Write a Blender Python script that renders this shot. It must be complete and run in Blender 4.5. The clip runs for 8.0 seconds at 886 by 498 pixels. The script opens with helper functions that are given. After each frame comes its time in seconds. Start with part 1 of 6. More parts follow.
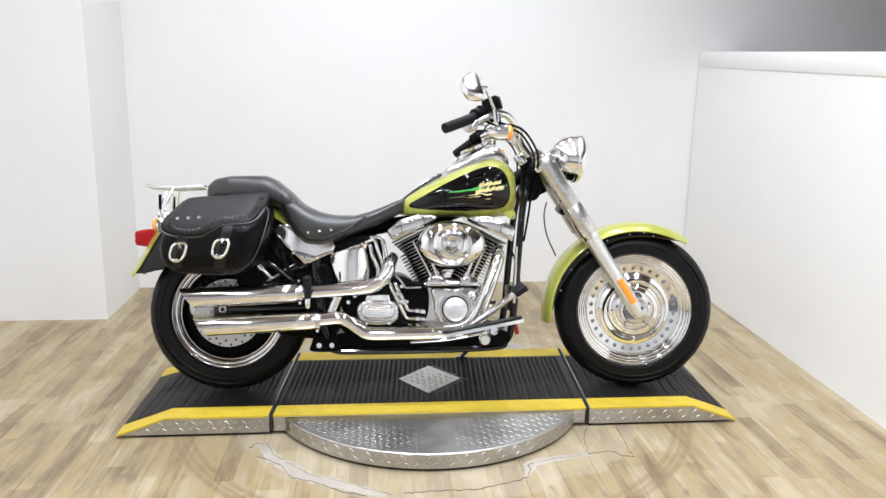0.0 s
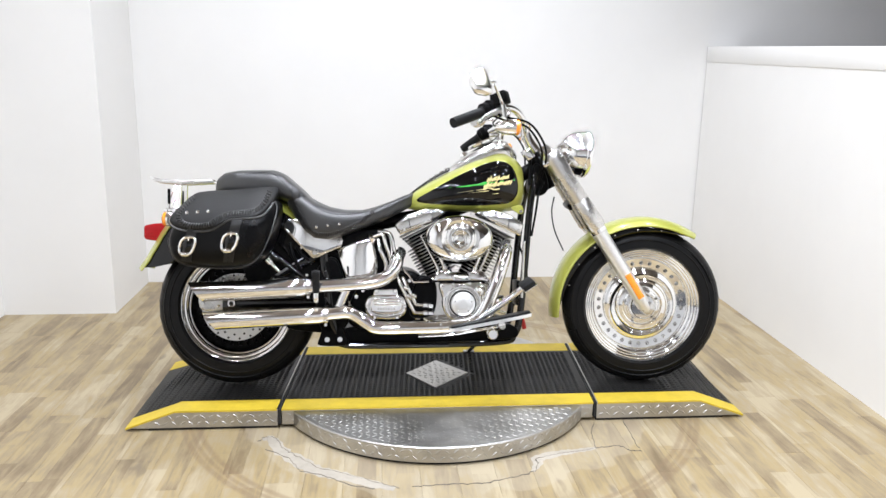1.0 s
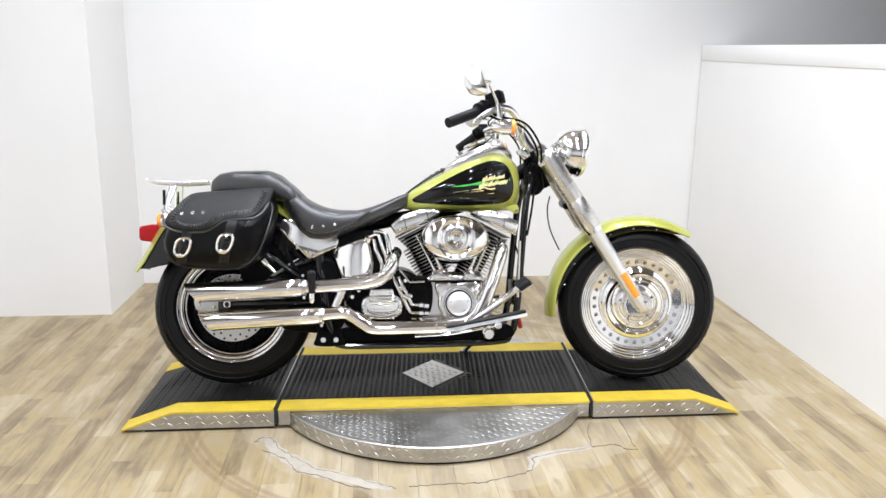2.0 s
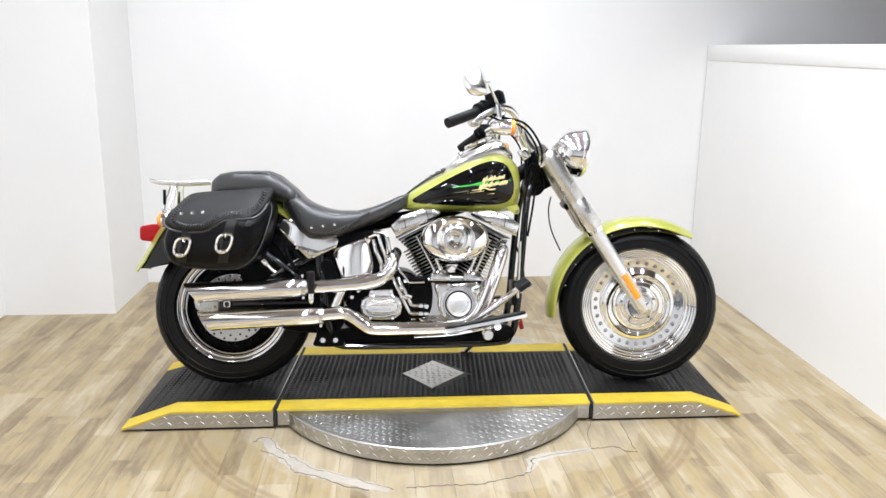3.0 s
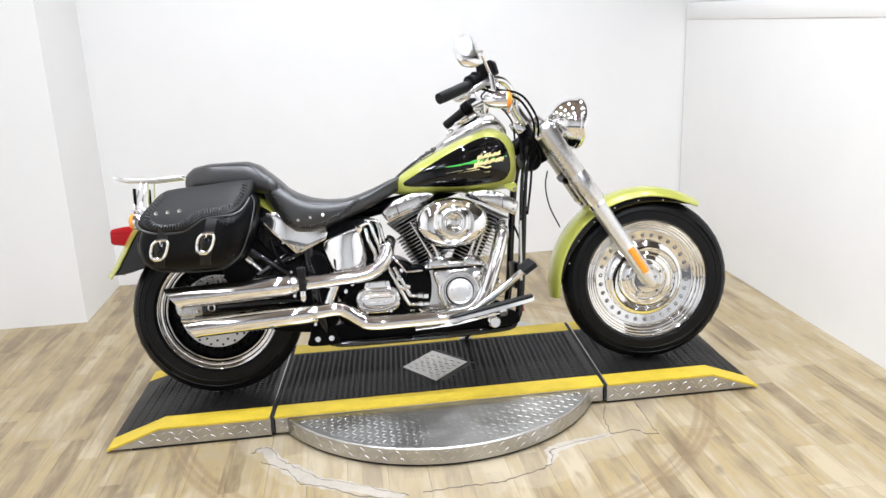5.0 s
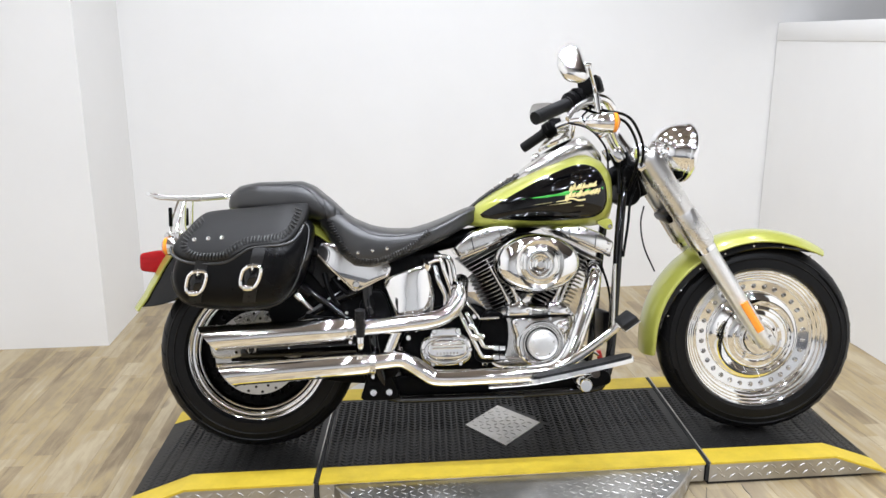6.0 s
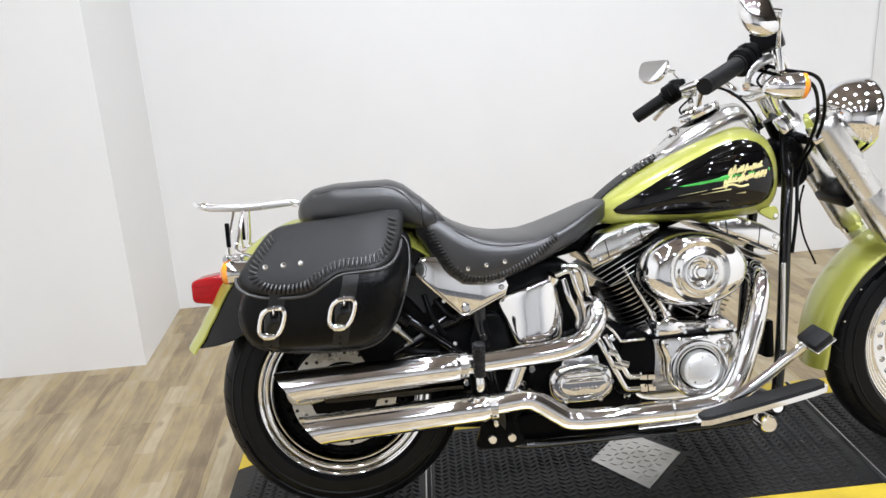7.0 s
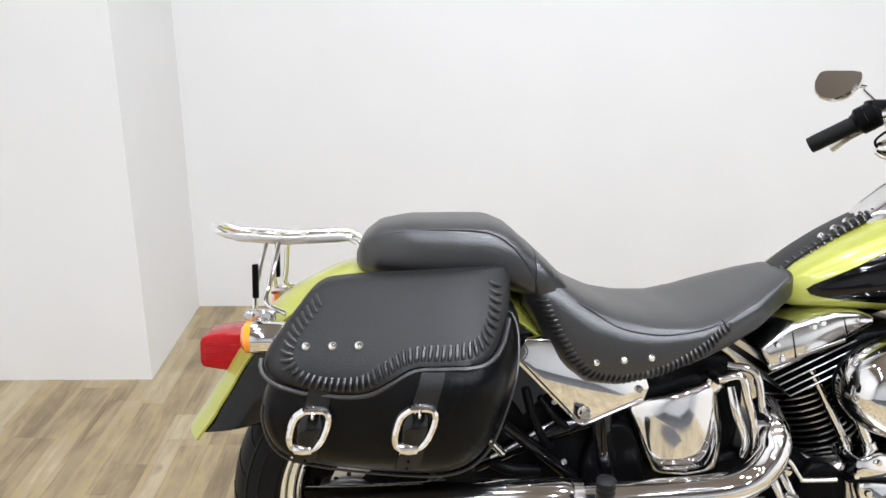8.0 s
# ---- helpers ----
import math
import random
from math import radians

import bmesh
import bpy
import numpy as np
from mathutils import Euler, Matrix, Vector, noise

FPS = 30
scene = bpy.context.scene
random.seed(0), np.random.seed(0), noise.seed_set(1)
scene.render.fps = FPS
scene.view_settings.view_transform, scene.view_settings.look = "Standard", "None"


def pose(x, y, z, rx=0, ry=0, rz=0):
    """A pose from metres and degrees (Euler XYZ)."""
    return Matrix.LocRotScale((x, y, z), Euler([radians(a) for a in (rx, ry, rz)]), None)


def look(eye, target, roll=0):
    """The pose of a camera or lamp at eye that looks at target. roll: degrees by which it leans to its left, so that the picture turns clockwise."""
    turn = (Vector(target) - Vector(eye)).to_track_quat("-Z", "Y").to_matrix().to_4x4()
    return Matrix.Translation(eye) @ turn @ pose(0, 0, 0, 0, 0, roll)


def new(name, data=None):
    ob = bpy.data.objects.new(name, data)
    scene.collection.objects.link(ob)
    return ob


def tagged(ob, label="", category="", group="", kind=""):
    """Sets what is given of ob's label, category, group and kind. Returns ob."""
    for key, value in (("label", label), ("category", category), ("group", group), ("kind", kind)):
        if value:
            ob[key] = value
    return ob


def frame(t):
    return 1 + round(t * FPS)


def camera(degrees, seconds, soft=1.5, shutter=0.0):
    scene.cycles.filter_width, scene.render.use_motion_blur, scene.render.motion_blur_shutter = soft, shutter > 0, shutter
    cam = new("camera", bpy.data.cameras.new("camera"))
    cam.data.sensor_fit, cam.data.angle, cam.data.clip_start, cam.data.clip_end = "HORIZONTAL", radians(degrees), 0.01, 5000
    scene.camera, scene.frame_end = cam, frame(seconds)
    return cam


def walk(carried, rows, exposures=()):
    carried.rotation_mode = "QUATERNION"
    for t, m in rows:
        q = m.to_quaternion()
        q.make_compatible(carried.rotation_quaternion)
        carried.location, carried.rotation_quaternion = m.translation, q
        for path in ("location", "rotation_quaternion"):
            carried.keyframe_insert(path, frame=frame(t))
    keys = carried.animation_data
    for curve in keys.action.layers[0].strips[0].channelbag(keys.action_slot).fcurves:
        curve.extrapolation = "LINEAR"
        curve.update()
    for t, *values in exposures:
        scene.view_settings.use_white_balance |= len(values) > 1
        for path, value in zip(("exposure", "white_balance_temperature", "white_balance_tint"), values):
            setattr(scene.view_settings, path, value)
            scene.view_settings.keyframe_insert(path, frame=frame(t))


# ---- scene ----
cam = camera(60.6, 8.0)
PATH = [
    (0, (-0.24, -2.916, 1.304), (-0.056, -0.973, 0.867), 0.9),
    (0.5, (-0.245, -2.918, 1.3), (-0.066, -0.976, 0.856), 0.7),
    (1, (-0.25, -2.92, 1.3), (-0.08, -0.978, 0.852), 0.9),
    (1.5, (-0.249, -2.921, 1.301), (-0.069, -0.981, 0.852), 0.7),
    (3, (-0.211, -2.915, 1.306), (-0.056, -0.973, 0.854), 0.7),
    (3.5, (-0.146, -2.912, 1.302), (-0.059, -0.963, 0.862), 0.5),
    (4, (-0.11, -2.905, 1.301), (-0.028, -0.958, 0.851), 0.8),
    (4.2, (-0.128, -2.892, 1.303), (-0.057, -0.949, 0.837), 0.0),
    (5.3, (-0.372, -2.64, 1.293), (-0.098, -0.729, 0.771), -2.6),
    (5.5, (-0.399, -2.574, 1.299), (-0.131, -0.662, 0.775), -1.9),
    (5.7, (-0.402, -2.475, 1.297), (-0.124, -0.561, 0.786), -0.5),
    (5.8, (-0.413, -2.420, 1.294), (-0.174, -0.497, 0.799), -0.3),
    (6, (-0.435, -2.302, 1.28), (-0.252, -0.367, 0.806), -0.1),
    (6.2, (-0.465, -2.171, 1.304), (-0.317, -0.245, 0.787), -0.5),
    (6.3, (-0.481, -2.122, 1.308), (-0.354, -0.198, 0.777), -1.1),
    (6.5, (-0.533, -2.038, 1.297), (-0.408, -0.118, 0.753), -1.4),
    (6.7, (-0.590, -1.924, 1.308), (-0.473, -0.015, 0.724), -2.5),
    (7, (-0.674, -1.776, 1.303), (-0.517, 0.13, 0.7175), -3.2),
    (7.2, (-0.683, -1.655, 1.292), (-0.484, 0.231, 0.659), -4.2),
    (7.3, (-0.682, -1.584, 1.288), (-0.465, 0.310, 0.682), -3.1),
    (7.4, (-0.673, -1.521, 1.281), (-0.465, 0.386, 0.713), -3.1),
    (7.5, (-0.682, -1.464, 1.287), (-0.493, 0.44, 0.707), -1.8),
    (7.6, (-0.682, -1.400, 1.292), (-0.527, 0.510, 0.719), -0.8),
    (7.7, (-0.692, -1.347, 1.298), (-0.546, 0.561, 0.718), 1.2),
    (7.8, (-0.719, -1.298, 1.300), (-0.631, 0.601, 0.679), 1.3),
    (7.9, (-0.744, -1.242, 1.296), (-0.674, 0.651, 0.656), 1.2),
    (8, (-0.772, -1.189, 1.3), (-0.699, 0.701, 0.65), 1.1),
]
EXPOSURE = [(0, -0.16), (1.0, -0.08), (1.5, -0.07), (3, -0.03), (4, -0.03), (5.5, -0.12), (6.5, -0.22), (7.5, -0.22), (8, -0.18)]
walk(cam, [(t, look(eye, target, roll)) for t, eye, target, roll in PATH], EXPOSURE)

# ---- world and light ----
LIGHT = 1.0
world = bpy.data.worlds.new("world")
scene.world = world
world.use_nodes = True
world.node_tree.nodes["Background"].inputs[0].default_value = (0.9, 0.93, 1.0, 1)
world.node_tree.nodes["Background"].inputs[1].default_value = 0.05
scene.view_settings.exposure = 0.0


# ---- materials ----
def node(nt, kind, **values):
    n = nt.nodes.new(kind)
    for key, v in values.items():
        n.inputs[key].default_value = v
    return n


def material(name, color, rough=0.5, metal=0.0, coat=0.0, scale=30.0, vary=0.12, bump=0.0, bump_scale=None,
             rough_vary=0.1, piece=0.0, transmission=0.0, spec=0.5, sheen=0.0):
    """Principled surface with two scales of noise in colour, gloss and relief."""
    m = bpy.data.materials.new(name)
    m.use_nodes = True
    nt = m.node_tree
    bs = nt.nodes["Principled BSDF"]
    geo = node(nt, "ShaderNodeTexCoord")
    big = node(nt, "ShaderNodeTexNoise", Scale=scale * 0.12, Detail=4.0, Roughness=0.6)
    fine = node(nt, "ShaderNodeTexNoise", Scale=scale, Detail=6.0, Roughness=0.65)
    for n in (big, fine):
        nt.links.new(geo.outputs["Object"], n.inputs["Vector"])
    both = nt.nodes.new("ShaderNodeMath")
    both.operation = "ADD"
    nt.links.new(big.outputs["Fac"], both.inputs[0])
    nt.links.new(fine.outputs["Fac"], both.inputs[1])
    last = both
    if piece:
        info = nt.nodes.new("ShaderNodeObjectInfo")
        mul = nt.nodes.new("ShaderNodeMath")
        mul.operation, mul.inputs[1].default_value = "MULTIPLY_ADD", piece
        nt.links.new(info.outputs["Random"], mul.inputs[0])
        nt.links.new(both.outputs[0], mul.inputs[2])
        last = mul
    ramp = nt.nodes.new("ShaderNodeMapRange")
    ramp.inputs["From Min"].default_value, ramp.inputs["From Max"].default_value = 0.6, 1.4 + piece
    nt.links.new(last.outputs[0], ramp.inputs["Value"])
    mix = nt.nodes.new("ShaderNodeMix")
    mix.data_type = "RGBA"
    mix.inputs[6].default_value = (*[c * (1 - vary) for c in color], 1)
    mix.inputs[7].default_value = (*[min(1, c * (1 + vary)) for c in color], 1)
    nt.links.new(ramp.outputs[0], mix.inputs[0])
    nt.links.new(mix.outputs[2], bs.inputs["Base Color"])
    rr = nt.nodes.new("ShaderNodeMapRange")
    rr.inputs["From Min"].default_value, rr.inputs["From Max"].default_value = 0.3, 0.7
    rr.inputs["To Min"].default_value, rr.inputs["To Max"].default_value = rough * (1 - rough_vary), min(1, rough * (1 + rough_vary) + 0.01)
    nt.links.new(big.outputs["Fac"], rr.inputs["Value"])
    nt.links.new(rr.outputs[0], bs.inputs["Roughness"])
    bs.inputs["Metallic"].default_value = metal
    bs.inputs["Coat Weight"].default_value = coat
    bs.inputs["Coat Roughness"].default_value = 0.03
    bs.inputs["Specular IOR Level"].default_value = spec
    bs.inputs["Transmission Weight"].default_value = transmission
    bs.inputs["Sheen Weight"].default_value = sheen
    if bump:
        bn = node(nt, "ShaderNodeBump", Strength=bump, Distance=0.002)
        src = node(nt, "ShaderNodeTexNoise", Scale=bump_scale or scale * 4, Detail=5.0)
        nt.links.new(geo.outputs["Object"], src.inputs["Vector"])
        nt.links.new(src.outputs["Fac"], bn.inputs["Height"])
        nt.links.new(bn.outputs[0], bs.inputs["Normal"])
    return m


CHROME = material("chrome", (0.93, 0.93, 0.93), 0.045, 1.0, scale=20, vary=0.03, rough_vary=0.5)
CHROME_DULL = material("dull_chrome", (0.70, 0.69, 0.67), 0.16, 1.0, scale=25, vary=0.06)
SATIN = material("satin_chrome", (0.74, 0.73, 0.71), 0.26, 1.0, scale=40, vary=0.05, bump=0.05)
ALU = material("brushed_aluminium", (0.62, 0.62, 0.61), 0.28, 1.0, scale=60, vary=0.1, bump=0.1)
POLISHED = material("polished_alloy", (0.86, 0.86, 0.85), 0.13, 1.0, scale=30, vary=0.05, rough_vary=0.4)
BRIGHT_ALU = material("bright_brushed_alloy", (0.88, 0.88, 0.87), 0.42, 1.0, scale=60, vary=0.06, bump=0.12)
LIME = material("lime_paint", (0.41, 0.422, 0.078), 0.30, 0.2, coat=0.8, scale=500, vary=0.02, rough_vary=0.05)
BLACK_PAINT = material("black_paint", (0.0022, 0.0022, 0.0026), 0.055, coat=0.0, spec=0.45, scale=40, vary=0.1)
BLACK_METAL = material("black_powder_coat", (0.0022, 0.0022, 0.0024), 0.3, spec=0.06, scale=80, vary=0.2, bump=0.1)
BLACK_PLASTIC = material("black_plastic", (0.0028, 0.0028, 0.0030), 0.36, spec=0.07, scale=90, vary=0.2, bump=0.15)
RUBBER = material("tyre_rubber", (0.006, 0.006, 0.0063), 0.36, spec=0.15, scale=50, vary=0.25, bump=0.15)
GRIP = material("grip_rubber", (0.006, 0.006, 0.0065), 0.5, spec=0.25, scale=60, vary=0.2, bump=0.3)
LEATHER = material("black_leather", (0.0048, 0.0046, 0.0046), 0.47, spec=0.42, scale=40, vary=0.15, bump=0.3, bump_scale=420, rough_vary=0.05)
# bag body: smoother than the lid, and darker with its shade put into colour
SHADED_GLOSS_LEATHER = material("shaded_glossy_black_leather", (0.0026, 0.0026, 0.0030), 0.30, spec=0.15, scale=40, vary=0.2, bump=0.12, bump_scale=300, rough_vary=0.15)
SEAT_LEATHER = material("shiny_black_leather", (0.0080, 0.0080, 0.0086), 0.34, spec=1.0, scale=40, vary=0.25, bump=0.2, bump_scale=420, rough_vary=0.06)
LACE = material("leather_lace", (0.012, 0.0115, 0.011), 0.34, spec=0.8, scale=80, vary=0.2, bump=0.2)
RED_LENS = material("red_lens", (0.33, 0.006, 0.008), 0.18, coat=0.0, spec=0.25, scale=60, vary=0.25)
AMBER_LENS = material("amber_lens", (0.95, 0.31, 0.02), 0.15, coat=1.0, scale=60, vary=0.06)
RED_PLASTIC = material("red_plastic", (0.5, 0.02, 0.015), 0.35, scale=60)
GREEN_STREAK = material("green_streak", (0.05, 0.45, 0.06), 0.25, coat=1.0, scale=60)
CREAM = material("cream_decal", (0.85, 0.74, 0.36), 0.35, scale=60)
MIRROR = material("mirror_glass", (0.85, 0.85, 0.85), 0.01, 1.0, scale=5, vary=0.01)
WALL = material("white_wall_paint", (0.80, 0.79, 0.77), 0.6, scale=3.0, vary=0.025, bump=0.15, bump_scale=260)

CEIL = material("ceiling_paint", (0.285, 0.24, 0.205), 0.8, scale=4.0, vary=0.05, bump=0.1)
# east wall: the dimness beyond the partition is put into this dark colour
DARKWALL = material("shaded_wall_paint", (0.17, 0.145, 0.125), 0.7, scale=3.0, vary=0.1, bump=0.1)
YELLOW = material("yellow_safety_paint", (0.57, 0.415, 0.032), 0.55, scale=22, vary=0.2, bump=0.3, bump_scale=60)
MATBLACK = material("black_tread_rubber", (0.0115, 0.0110, 0.0104), 0.42, spec=0.28, scale=22, vary=0.55, bump=0.3)
PLATE = material("diamond_plate_steel", (0.50, 0.49, 0.47), 0.40, 1.0, scale=18, vary=0.2, bump=0.2, rough_vary=0.3)
GAP = material("dark_gap_rubber", (0.01, 0.01, 0.01), 0.8, scale=20)
FILM = material("torn_floor_film", (0.40, 0.36, 0.30), 0.35, scale=30, vary=0.2, bump=0.4, bump_scale=40)
TORN = material("dirty_torn_edge", (0.20, 0.175, 0.145), 0.7, scale=60, vary=0.4)
UNSEEN_CARPET = material("unseen_grey_carpet", (0.085, 0.085, 0.088), 0.95, spec=0.1, scale=60, vary=0.25, bump=0.5, bump_scale=600)
GLASS = material("lens_glass", (0.95, 0.96, 0.97), 0.02, scale=5, vary=0.01, transmission=1.0)


def plank_material():
    """Printed wood-look vinyl: mottled tan and grey-brown streaks along the plank, worn rings round the turntable."""
    m = bpy.data.materials.new("wood_look_plank")
    m.use_nodes = True
    nt = m.node_tree
    bs = nt.nodes["Principled BSDF"]

    def link_(a, b):
        nt.links.new(a, b)

    def math_(op, a, b=None, c=None):
        n = nt.nodes.new("ShaderNodeMath")
        n.operation = op
        for k, v in enumerate((a, b, c)):
            if v is None:
                continue
            if isinstance(v, (int, float)):
                n.inputs[k].default_value = v
            else:
                link_(v, n.inputs[k])
        return n.outputs[0]
    geo = nt.nodes.new("ShaderNodeNewGeometry")
    info = nt.nodes.new("ShaderNodeObjectInfo")
    sep = nt.nodes.new("ShaderNodeSeparateXYZ")
    link_(geo.outputs["Position"], sep.inputs[0])
    rnd = info.outputs["Random"]
    comb = nt.nodes.new("ShaderNodeCombineXYZ")
    link_(math_("MULTIPLY", sep.outputs[0], 1.0), comb.inputs[0])
    link_(math_("MULTIPLY_ADD", rnd, 7.0, math_("MULTIPLY", sep.outputs[1], 0.11)), comb.inputs[1])
    link_(math_("MULTIPLY", rnd, 31.0), comb.inputs[2])
    streak = node(nt, "ShaderNodeTexNoise", Scale=24.0, Detail=5.0, Roughness=0.6, Distortion=1.2)
    link_(comb.outputs[0], streak.inputs["Vector"])
    grain = node(nt, "ShaderNodeTexNoise", Scale=95.0, Detail=6.0, Roughness=0.7)
    link_(comb.outputs[0], grain.inputs["Vector"])
    comb2 = nt.nodes.new("ShaderNodeCombineXYZ")
    link_(sep.outputs[0], comb2.inputs[0])
    link_(math_("MULTIPLY_ADD", rnd, 5.0, math_("MULTIPLY", sep.outputs[1], 0.55)), comb2.inputs[1])
    link_(math_("MULTIPLY", rnd, 17.0), comb2.inputs[2])
    blot = node(nt, "ShaderNodeTexNoise", Scale=6.0, Detail=4.0, Roughness=0.6)
    link_(comb2.outputs[0], blot.inputs["Vector"])
    # printed staves: narrow strips of uneven length, each with its own tone
    wav = node(nt, "ShaderNodeTexNoise", Scale=7.0, Detail=3.0)
    link_(geo.outputs["Position"], wav.inputs["Vector"])
    lane = math_("FLOOR", math_("MULTIPLY", math_("MULTIPLY_ADD", wav.outputs["Fac"], 0.010, sep.outputs[0]), 1 / 0.0635))
    shift = nt.nodes.new("ShaderNodeTexWhiteNoise")
    shift.noise_dimensions = "1D"
    link_(lane, shift.inputs["W"])
    cell = math_("FLOOR", math_("ADD", math_("MULTIPLY", sep.outputs[1], 2.1), math_("MULTIPLY", shift.outputs["Value"], 9.0)))
    tone = nt.nodes.new("ShaderNodeTexWhiteNoise")
    tone.noise_dimensions = "2D"
    pair = nt.nodes.new("ShaderNodeCombineXYZ")
    link_(lane, pair.inputs[0])
    link_(cell, pair.inputs[1])
    link_(pair.outputs[0], tone.inputs["Vector"])
    stave = tone.outputs["Value"]
    val = math_("ADD", math_("MULTIPLY", streak.outputs["Fac"], 0.42), math_("ADD", math_("MULTIPLY", blot.outputs["Fac"], 0.50), math_("ADD", math_("MULTIPLY_ADD", stave, 0.22, 0.075), math_("MULTIPLY_ADD", rnd, 0.06, math_("MULTIPLY", grain.outputs["Fac"], 0.14)))))
    ramp = nt.nodes.new("ShaderNodeValToRGB")
    link_(math_("MULTIPLY_ADD", val, 3.1, -1.75), ramp.inputs[0])
    e = ramp.color_ramp.elements
    e[0].position, e[0].color = 0.0, (0.166, 0.121, 0.066, 1)
    e[1].position, e[1].color = 1.0, (0.392, 0.322, 0.206, 1)
    for p, c in ((0.22, (0.219, 0.163, 0.092)), (0.42, (0.271, 0.210, 0.120)), (0.58, (0.327, 0.247, 0.122)), (0.75, (0.324, 0.260, 0.162))):
        q = e.new(p)
        q.color = (*c, 1)
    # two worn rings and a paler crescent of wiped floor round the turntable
    rad = math_("SQRT", math_("ADD", math_("POWER", math_("ADD", sep.outputs[0], -0.01), 2.0), math_("POWER", math_("ADD", sep.outputs[1], -0.06), 2.0)))
    wob = node(nt, "ShaderNodeTexNoise", Scale=2.2, Detail=3.0)
    link_(geo.outputs["Position"], wob.inputs["Vector"])
    rough_ring = node(nt, "ShaderNodeTexNoise", Scale=24.0, Detail=4.0)
    link_(geo.outputs["Position"], rough_ring.inputs["Vector"])
    rr = math_("MULTIPLY_ADD", wob.outputs["Fac"], 0.012, rad)

    def ring(at, wide, soft):
        d = math_("ABSOLUTE", math_("SUBTRACT", rr, at))
        n = nt.nodes.new("ShaderNodeMapRange")
        n.inputs["From Min"].default_value, n.inputs["From Max"].default_value = wide + soft, wide
        link_(d, n.inputs["Value"])
        return n.outputs[0]
    rings = math_("MULTIPLY", math_("ADD", ring(0.985, 0.005, 0.010), math_("ADD", ring(1.012, 0.004, 0.008), ring(1.036, 0.006, 0.010))), math_("MULTIPLY_ADD", rough_ring.outputs["Fac"], 0.7, 0.15))
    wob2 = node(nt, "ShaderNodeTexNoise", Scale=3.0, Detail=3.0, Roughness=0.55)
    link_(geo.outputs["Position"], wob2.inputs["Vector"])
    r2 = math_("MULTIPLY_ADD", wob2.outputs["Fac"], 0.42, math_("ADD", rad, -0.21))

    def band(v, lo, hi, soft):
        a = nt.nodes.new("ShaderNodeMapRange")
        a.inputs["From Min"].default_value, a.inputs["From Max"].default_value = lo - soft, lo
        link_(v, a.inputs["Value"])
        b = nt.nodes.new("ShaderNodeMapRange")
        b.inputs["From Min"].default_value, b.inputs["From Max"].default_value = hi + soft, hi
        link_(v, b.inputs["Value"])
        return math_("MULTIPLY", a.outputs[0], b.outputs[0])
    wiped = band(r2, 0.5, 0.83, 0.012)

    def over(col, fac, c):
        x = nt.nodes.new("ShaderNodeMix")
        x.data_type = "RGBA"
        x.inputs[7].default_value = (*c, 1)
        link_(fac, x.inputs[0])
        link_(col, x.inputs[6])
        return x.outputs[2]
    # a few small dark knots
    knot = node(nt, "ShaderNodeTexNoise", Scale=11.0, Detail=2.0, Roughness=0.4)
    flat = nt.nodes.new("ShaderNodeCombineXYZ")
    link_(sep.outputs[0], flat.inputs[0])
    link_(math_("MULTIPLY", sep.outputs[1], 0.45), flat.inputs[1])
    link_(flat.outputs[0], knot.inputs["Vector"])
    dark = nt.nodes.new("ShaderNodeMapRange")
    dark.inputs["From Min"].default_value, dark.inputs["From Max"].default_value = 0.70, 0.76
    link_(knot.outputs["Fac"], dark.inputs["Value"])
    col = over(ramp.outputs[0], math_("MULTIPLY", dark.outputs[0], 0.55), (0.13, 0.10, 0.07))
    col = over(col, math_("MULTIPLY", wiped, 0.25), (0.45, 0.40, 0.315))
    col = over(col, rings, (0.20, 0.135, 0.075))
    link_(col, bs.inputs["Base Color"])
    link_(math_("MULTIPLY_ADD", blot.outputs["Fac"], 0.25, 0.30), bs.inputs["Roughness"])
    bn = node(nt, "ShaderNodeBump", Strength=0.12, Distance=0.002)
    link_(grain.outputs["Fac"], bn.inputs["Height"])
    link_(bn.outputs[0], bs.inputs["Normal"])
    return m


PLANK = plank_material()


# ---- mesh helpers ----
def link(name, bm, mat, parent=None, label="", smooth=40.0):
    me = bpy.data.meshes.new(name)
    bmesh.ops.recalc_face_normals(bm, faces=bm.faces)
    bm.to_mesh(me)
    bm.free()
    for p in me.polygons:
        p.use_smooth = True
    me.set_sharp_from_angle(angle=radians(smooth))
    me.materials.append(mat)
    ob = new(name, me)
    if parent is not None:
        ob.parent = parent
    if label:
        ob["label"] = label
    return ob


def part(name, bm, mat, parent, label="", smooth=40.0):
    return link(name, bm, mat, parent, label, smooth)


def loft(rings, bm=None, closed=True, caps=True):
    """Skin rings of equal count."""
    bm = bm or bmesh.new()
    vs = [[bm.verts.new(p) for p in r] for r in rings]
    n = len(rings[0])
    for a, b in zip(vs, vs[1:]):
        for i in range(n if closed else n - 1):
            j = (i + 1) % n
            bm.faces.new((a[i], a[j], b[j], b[i]))
    if caps and closed:
        bm.faces.new(vs[0])
        bm.faces.new(vs[-1][::-1])
    return bm


def smooth_path(pts, steps=6):
    """Catmull-Rom through points."""
    p = [Vector(q) for q in pts]
    p = [2 * p[0] - p[1]] + p + [2 * p[-1] - p[-2]]
    out = []
    for i in range(1, len(p) - 2):
        a, b, c, d = p[i - 1:i + 3]
        for k in range(steps):
            t = k / steps
            out.append(0.5 * (2 * b + (c - a) * t + (2 * a - 5 * b + 4 * c - d) * t * t + (3 * b - a - 3 * c + d) * t ** 3))
    out.append(p[-2])
    return out


